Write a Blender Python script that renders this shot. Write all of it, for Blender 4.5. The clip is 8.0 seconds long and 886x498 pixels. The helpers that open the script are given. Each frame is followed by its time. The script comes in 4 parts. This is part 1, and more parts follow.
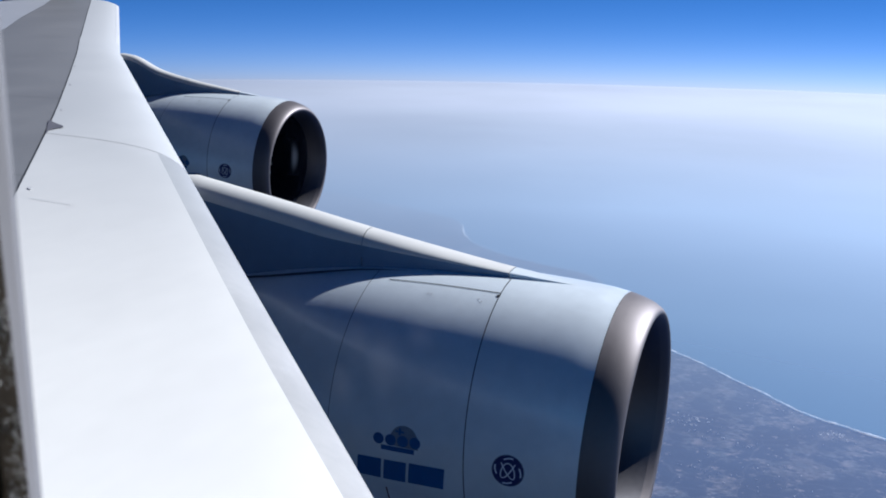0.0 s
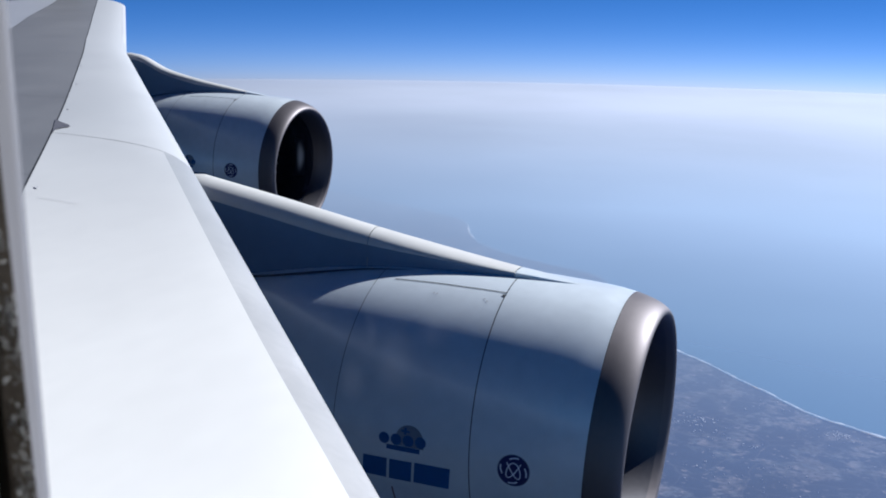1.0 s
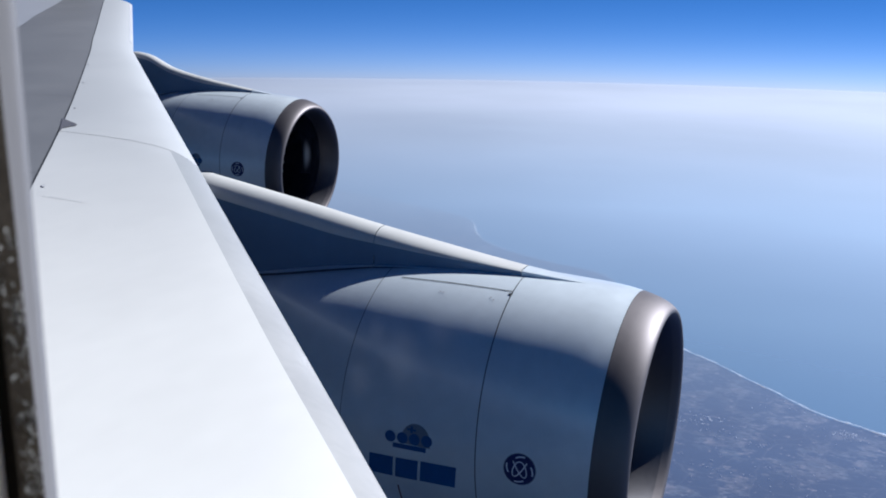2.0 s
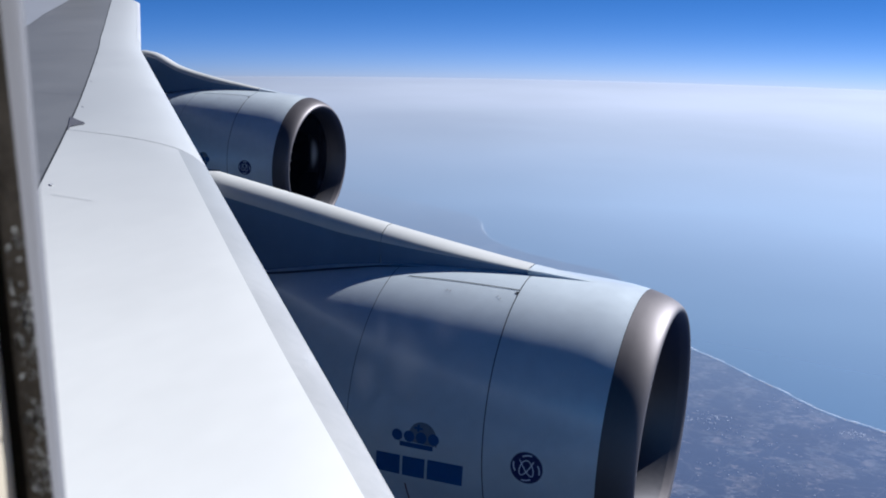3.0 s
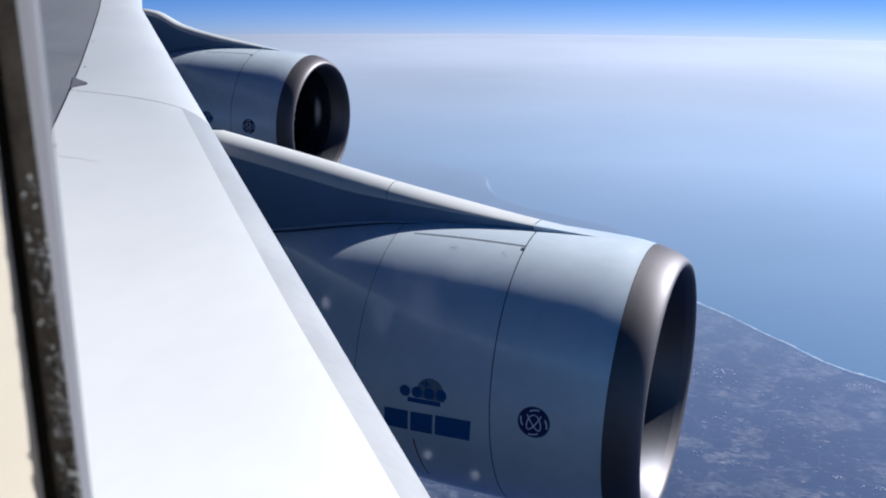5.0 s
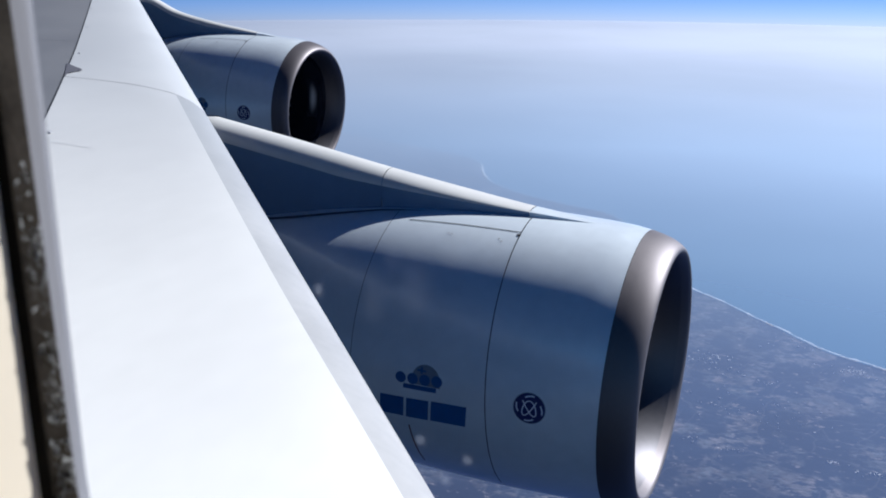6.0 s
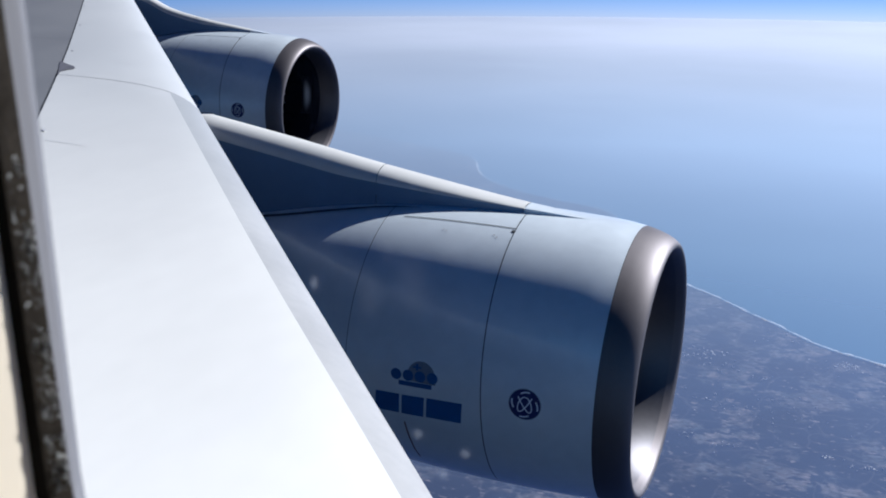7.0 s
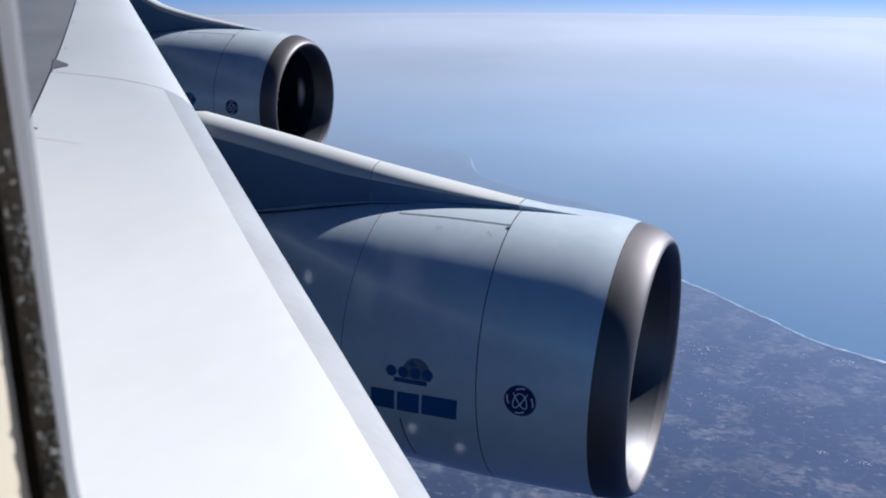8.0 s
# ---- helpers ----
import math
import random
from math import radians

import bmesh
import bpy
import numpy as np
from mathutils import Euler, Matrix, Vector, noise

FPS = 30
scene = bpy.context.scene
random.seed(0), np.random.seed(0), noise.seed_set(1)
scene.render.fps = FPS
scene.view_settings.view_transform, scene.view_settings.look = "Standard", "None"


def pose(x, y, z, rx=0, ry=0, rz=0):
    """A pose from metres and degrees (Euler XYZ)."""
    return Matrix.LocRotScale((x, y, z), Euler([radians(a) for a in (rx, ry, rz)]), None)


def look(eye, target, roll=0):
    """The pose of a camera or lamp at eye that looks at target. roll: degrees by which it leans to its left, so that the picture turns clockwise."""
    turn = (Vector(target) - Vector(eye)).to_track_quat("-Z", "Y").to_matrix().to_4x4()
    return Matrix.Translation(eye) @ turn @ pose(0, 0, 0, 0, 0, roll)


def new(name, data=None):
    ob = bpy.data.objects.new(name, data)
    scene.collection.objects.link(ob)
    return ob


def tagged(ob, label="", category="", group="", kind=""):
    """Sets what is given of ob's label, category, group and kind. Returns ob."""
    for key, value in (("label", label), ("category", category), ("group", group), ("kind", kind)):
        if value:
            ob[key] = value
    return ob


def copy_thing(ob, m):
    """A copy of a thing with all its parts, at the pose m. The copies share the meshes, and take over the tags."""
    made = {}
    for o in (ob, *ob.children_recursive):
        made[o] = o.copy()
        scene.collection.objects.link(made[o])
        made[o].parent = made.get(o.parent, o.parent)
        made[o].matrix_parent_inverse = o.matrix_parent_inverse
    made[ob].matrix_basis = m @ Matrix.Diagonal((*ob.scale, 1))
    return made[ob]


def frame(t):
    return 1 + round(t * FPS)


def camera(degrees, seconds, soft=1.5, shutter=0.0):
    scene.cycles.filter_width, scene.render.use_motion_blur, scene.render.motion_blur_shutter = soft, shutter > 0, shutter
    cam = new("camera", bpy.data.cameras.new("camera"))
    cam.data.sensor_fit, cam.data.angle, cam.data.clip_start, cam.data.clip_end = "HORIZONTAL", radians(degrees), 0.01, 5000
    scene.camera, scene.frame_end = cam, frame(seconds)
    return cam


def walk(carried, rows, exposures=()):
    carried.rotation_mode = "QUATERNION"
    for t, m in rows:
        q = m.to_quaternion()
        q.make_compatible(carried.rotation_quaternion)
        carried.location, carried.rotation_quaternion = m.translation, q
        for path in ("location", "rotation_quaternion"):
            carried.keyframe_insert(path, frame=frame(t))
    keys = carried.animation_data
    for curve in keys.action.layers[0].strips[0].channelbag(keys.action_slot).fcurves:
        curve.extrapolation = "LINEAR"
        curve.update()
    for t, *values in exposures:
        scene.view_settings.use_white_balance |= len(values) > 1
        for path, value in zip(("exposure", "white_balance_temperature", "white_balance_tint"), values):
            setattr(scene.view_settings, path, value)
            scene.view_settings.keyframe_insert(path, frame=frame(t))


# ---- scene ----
# World: x is the aircraft's nose, y outboard to port, z up. The origin lies abeam the inner engine's inlet.
# The view ends 5 km away, so the land below is a model of the true one at about 1:30, under the same angles.


def gaze(eye, yaw, pitch, roll):
    """The camera's pose from its yaw (aft of abeam is negative), pitch and lean in degrees."""
    a, b = radians(yaw), radians(pitch)
    way = Vector((math.sin(a) * math.cos(b), math.cos(a) * math.cos(b), math.sin(b)))
    return look(eye, Vector(eye) + way, roll)


cam = camera(44.26, 8.0, soft=1.9)
ROWS = [
    (0.0, 1.4603, 2.4955, 3.7670, -20.388, -12.795, 0.928),
    (0.5, 1.4603, 2.4954, 3.7667, -20.535, -12.818, 0.910),
    (1.0, 1.4572, 2.4981, 3.7647, -20.690, -12.814, 0.938),
    (1.5, 1.4569, 2.4981, 3.7644, -20.837, -12.853, 0.886),
    (3.0, 1.4584, 2.4966, 3.7654, -21.409, -12.973, 0.845),
    (3.5, 1.4570, 2.4965, 3.7636, -21.576, -13.155, 0.640),
    (4.0, 1.4571, 2.4946, 3.7625, -21.751, -13.720, 0.360),
    (4.5, 1.4575, 2.4923, 3.7622, -21.763, -14.484, 0.229),
    (5.0, 1.4566, 2.4936, 3.7611, -21.684, -15.226, 0.161),
    (6.5, 1.4585, 2.4925, 3.7617, -21.300, -16.037, 0.107),
    (7.0, 1.4567, 2.4945, 3.7596, -21.156, -16.105, -0.007),
    (7.5, 1.4591, 2.4921, 3.7601, -21.021, -16.194, -0.086),
    (8.0, 1.4568, 2.4950, 3.7584, -20.877, -16.275, -0.096),
]
# a phone lens with a 2.2 mm opening, focused far off: the window edge is soft
cam.data.dof.use_dof, cam.data.dof.focus_distance, cam.data.dof.aperture_fstop = True, 18.0, 20.0
walk(cam, [(t, gaze((x, y, z), yaw, pitch, roll)) for t, x, y, z, yaw, pitch, roll in ROWS], [(0.0, 0.90, 5150, 9), (1.5, 0.86, 5150, 9), (3.5, 0.82, 5150, 9), (4.0, 0.90, 5150, 9), (5.0, 0.90, 5150, 9), (6.5, 0.87, 5150, 9), (8.0, 0.83, 5150, 9)])

# ---- light ----
SUN = Vector((0.53, 0.615, 0.585)).normalized()
elev = math.asin(SUN.z)
world = bpy.data.worlds.new("sky")
scene.world = world
world.use_nodes = True
wn, wl = world.node_tree.nodes, world.node_tree.links
sky = wn.new("ShaderNodeTexSky")
sky.sky_type, sky.sun_disc = "NISHITA", False
sky.sun_elevation, sky.sun_rotation = elev, math.atan2(SUN.x, SUN.y)
sky.altitude, sky.air_density, sky.dust_density, sky.ozone_density = 9000, 0.8, 0.4, 3.5
coord, dip = wn.new("ShaderNodeTexCoord"), wn.new("ShaderNodeVectorMath")
dip.operation = "ADD"
dip.inputs[1].default_value = (0, 0, 0.072)  # at cruise height the horizon lies four degrees below level
wl.new(coord.outputs["Generated"], dip.inputs[0])
steep, unit = wn.new("ShaderNodeVectorMath"), wn.new("ShaderNodeVectorMath")
steep.operation, unit.operation = "MULTIPLY", "NORMALIZE"
steep.inputs[1].default_value = (1, 1, 1.1)  # and the pale band over it is thinner than at sea level
wl.new(dip.outputs[0], steep.inputs[0])
wl.new(steep.outputs[0], unit.inputs[0])
wl.new(unit.outputs[0], sky.inputs[0])
deep = wn.new("ShaderNodeHueSaturation")  # thin dry air: a deeper blue than the model's
deep.inputs["Saturation"].default_value, deep.inputs["Value"].default_value = 1.12, 1.0
wl.new(sky.outputs[0], deep.inputs["Color"])
# the air over cruise height is thin: the sky darkens towards the zenith
height, thin, dim = wn.new("ShaderNodeSeparateXYZ"), wn.new("ShaderNodeMapRange"), wn.new("ShaderNodeMix")
dim.data_type, dim.blend_type = "RGBA", "MULTIPLY"
dim.inputs[7].default_value = (0.17, 0.47, 0.80, 1)
thin.interpolation_type = "SMOOTHSTEP"
for k, v in enumerate((0.10, 0.50, 0.0, 1.0)):
    thin.inputs[k + 1].default_value = v
wl.new(dip.outputs[0], height.inputs[0])
wl.new(height.outputs[2], thin.inputs[0])
wl.new(thin.outputs[0], dim.inputs[0])
wl.new(deep.outputs[0], dim.inputs[6])
wl.new(dim.outputs[2], wn["Background"].inputs[0])
# the white haze that the horizon fades into, thinning with height
split, rise, fall, band, veil, blend = (wn.new("ShaderNode" + k) for k in ("SeparateXYZ", "Math", "Math", "Math", "Background", "MixShader"))
rise.operation, fall.operation, band.operation, band.use_clamp = "MULTIPLY", "EXPONENT", "MULTIPLY", True
wl.new(dip.outputs[0], split.inputs[0])
wl.new(split.outputs[2], rise.inputs[0])
rise.inputs[1].default_value = -1 / 0.019
wl.new(rise.outputs[0], fall.inputs[0])
wl.new(fall.outputs[0], band.inputs[0])
band.inputs[1].default_value = 0.96
veil.inputs[0].default_value = (0.368, 0.372, 0.415, 1)
# the haze is brighter towards the sun
facing, toward = wn.new("ShaderNodeVectorMath"), wn.new("ShaderNodeMapRange")
facing.operation = "DOT_PRODUCT"
facing.inputs[1].default_value = Vector((SUN.x, SUN.y, 0)).normalized()
wl.new(coord.outputs["Generated"], facing.inputs[0])
wl.new(facing.outputs["Value"], toward.inputs[0])
GLOW = (-0.34, 1.0, 0.04, 1.38)
for k in range(4):
    toward.inputs[k + 1].default_value = GLOW[k]
wl.new(toward.outputs[0], veil.inputs[1])
wl.new(band.outputs[0], blend.inputs[0])
wl.new(wn["Background"].outputs[0], blend.inputs[1])
wl.new(veil.outputs[0], blend.inputs[2])
wl.new(blend.outputs[0], wn["World Output"].inputs[0])
wn["Background"].inputs[1].default_value = 0.05
sun = new("sun", bpy.data.lights.new("sun", "SUN"))
sun.data.energy, sun.data.angle, sun.data.color = 5.0, radians(0.53), (1.0, 0.87, 0.72)
sun.matrix_world = look((0, 0, 60), Vector((0, 0, 60)) - SUN)


# ---- materials ----
def material(name, color, rough=0.5, metal=0.0, vary=0.06, scale=3.0, fine=40.0, bump=0.0, coat=0.0, spread=0.08, stretch=(1, 1, 1), shine=0.5):
    """Paint, metal or plastic with stains at a large and a fine scale."""
    m = bpy.data.materials.new(name)
    m.use_nodes = True
    n, l = m.node_tree.nodes, m.node_tree.links
    b = n["Principled BSDF"]
    b.inputs["Metallic"].default_value = metal
    b.inputs["Coat Weight"].default_value = coat
    b.inputs["Specular IOR Level"].default_value = shine
    b.inputs["Coat Roughness"].default_value = 0.07
    tc, mp = n.new("ShaderNodeTexCoord"), n.new("ShaderNodeMapping")
    mp.inputs["Scale"].default_value = stretch
    l.new(tc.outputs["Object"], mp.inputs[0])
    big, small, both = n.new("ShaderNodeTexNoise"), n.new("ShaderNodeTexNoise"), n.new("ShaderNodeMix")
    for t, s, d in ((big, scale, 5), (small, fine, 3)):
        t.inputs["Scale"].default_value, t.inputs["Detail"].default_value = s, d
        l.new(mp.outputs[0], t.inputs["Vector"])
    both.data_type = "FLOAT"
    both.inputs[0].default_value = 0.35
    l.new(big.outputs[0], both.inputs[2])
    l.new(small.outputs[0], both.inputs[3])
    ramp = n.new("ShaderNodeValToRGB")
    ramp.color_ramp.elements[0].position, ramp.color_ramp.elements[1].position = 0.3, 0.7
    ramp.color_ramp.elements[0].color = (*[c * (1 - vary) for c in color], 1)
    ramp.color_ramp.elements[1].color = (*[min(1, c * (1 + vary * 0.5)) for c in color], 1)
    l.new(both.outputs[0], ramp.inputs[0])
    l.new(ramp.outputs[0], b.inputs["Base Color"])
    rr = n.new("ShaderNodeMapRange")
    rr.inputs[3].default_value, rr.inputs[4].default_value = rough - spread, rough + spread
    l.new(both.outputs[0], rr.inputs[0])
    l.new(rr.outputs[0], b.inputs["Roughness"])
    if bump:
        bp = n.new("ShaderNodeBump")
        bp.inputs["Strength"].default_value, bp.inputs["Distance"].default_value = bump, 0.01
        l.new(both.outputs[0], bp.inputs["Height"])
        l.new(bp.outputs[0], b.inputs["Normal"])
    return m


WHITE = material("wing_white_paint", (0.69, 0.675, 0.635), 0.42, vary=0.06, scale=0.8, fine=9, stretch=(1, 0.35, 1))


def darkened_outboard(m, y0, y1, low):
    """Darkens paint from root to tip: the wing's fading brightness put into its colour."""
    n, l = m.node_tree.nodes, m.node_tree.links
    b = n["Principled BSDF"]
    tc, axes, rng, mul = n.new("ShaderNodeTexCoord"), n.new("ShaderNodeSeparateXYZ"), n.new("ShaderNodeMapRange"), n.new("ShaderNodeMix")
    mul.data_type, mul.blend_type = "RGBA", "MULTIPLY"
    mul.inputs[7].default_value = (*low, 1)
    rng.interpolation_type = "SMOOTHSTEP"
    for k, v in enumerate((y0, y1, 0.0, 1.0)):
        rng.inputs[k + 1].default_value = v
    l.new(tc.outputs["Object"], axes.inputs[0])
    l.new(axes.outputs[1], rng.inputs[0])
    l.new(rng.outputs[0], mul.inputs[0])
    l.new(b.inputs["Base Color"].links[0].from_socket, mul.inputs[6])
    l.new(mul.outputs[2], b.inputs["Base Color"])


darkened_outboard(WHITE, 3.5, 13.5, (0.625, 0.65, 0.69))
GREY = material("wing_box_grey_paint", (0.168, 0.17, 0.175), 0.5, vary=0.16, scale=0.6, fine=12)
LIGHTGREY = material("rear_wing_paint", (0.32, 0.33, 0.355), 0.5, vary=0.08, scale=0.8)
EDGE = material("leading_edge_metal", (0.40, 0.39, 0.375), 0.45, vary=0.16, scale=0.9, fine=14)
darkened_outboard(EDGE, 4.0, 12.0, (0.76, 0.80, 0.84))
PALEMETAL = material("bright_edge_metal", (0.58, 0.58, 0.59), 0.4, metal=0.3, vary=0.1, scale=1.5, fine=14)
COWL = material("nacelle_paint", (0.74, 0.80, 0.83), 0.38, metal=0.24, vary=0.10, scale=1.1, fine=9, coat=0.5, spread=0.06)
# the sides' shade is mixed into this blue-grey; the ridge has a sunlit copy
PYLONSHADE = material("pylon_shaded_paint", (0.155, 0.235, 0.36), 0.5, metal=0.1, vary=0.14, scale=1.1, fine=7)
RIDGELIT = material("ridge_sunlit_paint", (0.58, 0.575, 0.55), 0.45, vary=0.08, scale=1.2, fine=8)
LIP = material("inlet_lip_metal", (0.150, 0.138, 0.142), 0.56, metal=0.84, vary=0.10, scale=2.2, fine=20)
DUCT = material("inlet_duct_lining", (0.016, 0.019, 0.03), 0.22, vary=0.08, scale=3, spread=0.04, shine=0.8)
DARK = material("joint_shadow_gap", (0.02, 0.022, 0.028), 0.7, vary=0.2, scale=8)
# the lip's metal again, darkened for the shade inside the inlet
BARRELMETAL = material("lip_metal_shaded", (0.122, 0.118, 0.126), 0.48, metal=0.92, vary=0.1, scale=2.5, fine=20)
CREASE = material("crease_shade", (0.09, 0.10, 0.12), 0.7, vary=0.3, scale=5)
BLADE = material("fan_titanium", (0.06, 0.06, 0.07), 0.35, metal=1.0, vary=0.15, scale=5)
SPINNER = material("spinner_paint", (0.12, 0.12, 0.13), 0.45)
BLUE = material("marking_blue", (0.018, 0.10, 0.29), 0.4, vary=0.12, scale=6)
NAVY = material("emblem_navy", (0.012, 0.02, 0.12), 0.35, vary=0.1, scale=8)
PALEBLUE = material("faded_crest", (0.20, 0.24, 0.30), 0.45, vary=0.2, scale=9)
PALE = material("emblem_white", (0.78, 0.8, 0.85), 0.4)
REDBROWN = material("sealant_brown", (0.12, 0.05, 0.04), 0.6)
SCUFF = material("dark_scuff", (0.10, 0.10, 0.115), 0.6, vary=0.2, scale=10)
STAIN = material("grey_stain", (0.41, 0.41, 0.425), 0.6, vary=0.15, scale=12)
CREAM = material("cabin_plastic_cream", (0.88, 0.78, 0.60), 0.45, vary=0.03, scale=6, fine=60)
RUBBER = material("window_seal_rubber", (0.015, 0.014, 0.012), 0.55, vary=0.35, scale=90, fine=300, bump=0.1, shine=0.1)
FROST = material("seal_frost", (0.36, 0.36, 0.34), 0.6, vary=0.4, scale=300, fine=900, bump=0.5)
GASKET = material("gasket_rubber", (0.075, 0.063, 0.048), 0.6, vary=0.6, scale=90, fine=500, bump=0.06, shine=0.15)
FRAME = material("window_frame_metal", (0.18, 0.177, 0.182), 0.5, vary=0.06, scale=30)
CARPET = material("cabin_carpet", (0.05, 0.06, 0.10), 0.95, vary=0.3, scale=60, fine=400, bump=0.4)
HULL = material("hull_blue_paint", (0.006, 0.075, 0.18), 0.6, vary=0.05, scale=0.7, shine=0.05)
BELLY = material("hull_belly_paint", (0.25, 0.315, 0.40), 0.6, vary=0.06, scale=0.7, shine=0.05)


def glint_material():
    """Dark lining with a glint painted pale in the middle, fading out at its rim."""
    m = bpy.data.materials.new("painted_glint")
    m.use_nodes = True
    n, l = m.node_tree.nodes, m.node_tree.links
    b = n["Principled BSDF"]
    b.inputs["Roughness"].default_value = 0.5
    tc, sub, flat, ln, rng, ramp = (n.new("ShaderNode" + k) for k in ("TexCoord", "VectorMath", "VectorMath", "VectorMath", "MapRange", "ValToRGB"))
    sub.operation, flat.operation, ln.operation = "SUBTRACT", "MULTIPLY", "LENGTH"
    sub.inputs[1].default_value, flat.inputs[1].default_value = (0.5, 0.5, 0.5), (2, 0, 2)
    l.new(tc.outputs["Generated"], sub.inputs[0])
    l.new(sub.outputs[0], flat.inputs[0])
    l.new(flat.outputs[0], ln.inputs[0])
    l.new(ln.outputs["Value"], rng.inputs[0])
    rng.interpolation_type = "SMOOTHSTEP"
    for k, v in enumerate((0.1, 0.95, 1.0, 0.0)):
        rng.inputs[k + 1].default_value = v
    e = ramp.color_ramp.elements
    e[0].color, e[1].color = (0.016, 0.019, 0.03, 1), (0.78, 0.79, 0.80, 1)
    l.new(rng.outputs[0], ramp.inputs[0])
    l.new(ramp.outputs[0], b.inputs["Base Color"])
    return m


GLINT = glint_material()


# ---- mesh helpers ----
def mesh_object(name, verts, faces, mat, parent=None, label="", smooth=True):
    me = bpy.data.meshes.new(name)
    me.from_pydata([tuple(v) for v in verts], [], faces)
    me.update()
    if smooth:
        me.polygons.foreach_set("use_smooth", [True] * len(me.polygons))
    me.materials.append(mat)
    ob = new(name, me)
    if parent:
        ob.parent = parent
    if label:
        ob["label"] = label
    return ob


def part(name, bm, mat, parent, label="", smooth=True):
    me = bpy.data.meshes.new(name)
    bmesh.ops.recalc_face_normals(bm, faces=bm.faces)
    bm.to_mesh(me)
    bm.free()
    if smooth:
        me.polygons.foreach_set("use_smooth", [True] * len(me.polygons))
    me.materials.append(mat)
    ob = new(name, me)
    ob.parent = parent
    if label:
        ob["label"] = label
    return ob


def sheet(name, f, nu, nv, mat, parent, label="", closed=False, flip=False):
    """A grid of f(u, v) with u and v from 0 to 1; closed joins the ends of v."""
    rows = nv if closed else nv + 1
    verts = [f(i / nu, j / nv) for i in range(nu + 1) for j in range(rows)]
    faces = []
    for i in range(nu):
        for j in range(nv):
            k = (j + 1) % rows
            q = (i * rows + j, i * rows + k, (i + 1) * rows + k, (i + 1) * rows + j)
            faces.append(q[::-1] if flip else q)
    return mesh_object(name, verts, faces, mat, parent, label)


def table(pts, x):
    """Smooth interpolation in a short table of (x, value), x rising."""
    xs = [p[0] for p in pts]
    if x <= xs[0]:
        return pts[0][1]
    if x >= xs[-1]:
        return pts[-1][1]
    i = max(k for k in range(len(xs) - 1) if xs[k] <= x)
    n = len(pts)

    def slope(k):
        a, b = max(0, k - 1), min(n - 1, k + 1)
        return (pts[b][1] - pts[a][1]) / (xs[b] - xs[a])
    d = xs[i + 1] - xs[i]
    t = (x - xs[i]) / d
    h00, h10, h01, h11 = 2*t**3 - 3*t**2 + 1, t**3 - 2*t**2 + t, 3*t**2 - 2*t**3, t**3 - t**2
    return h00 * pts[i][1] + h10 * d * slope(i) + h01 * pts[i + 1][1] + h11 * d * slope(i + 1)


# ---- sea, land and haze far below ----
GROUND = -350.0


def disc(name, z, radii, mat, label, category, n=96):
    verts, faces = [(0, 0, z)], []
    for r in radii:
        verts += [(r * math.cos(2 * math.pi * k / n), r * math.sin(2 * math.pi * k / n), z) for k in range(n)]
    for k in range(n):
        faces.append((0, 1 + k, 1 + (k + 1) % n))
        for i in range(len(radii) - 1):
            a, b = 1 + i * n, 1 + (i + 1) * n
            faces.append((a + k, b + k, b + (k + 1) % n, a + (k + 1) % n))
    ob = mesh_object(name, verts, faces, mat)
    return tagged(ob, label, category, "", "structure")


def nodes_of(name):
    m = bpy.data.materials.new(name)
    m.use_nodes = True
    return m, m.node_tree.nodes, m.node_tree.links


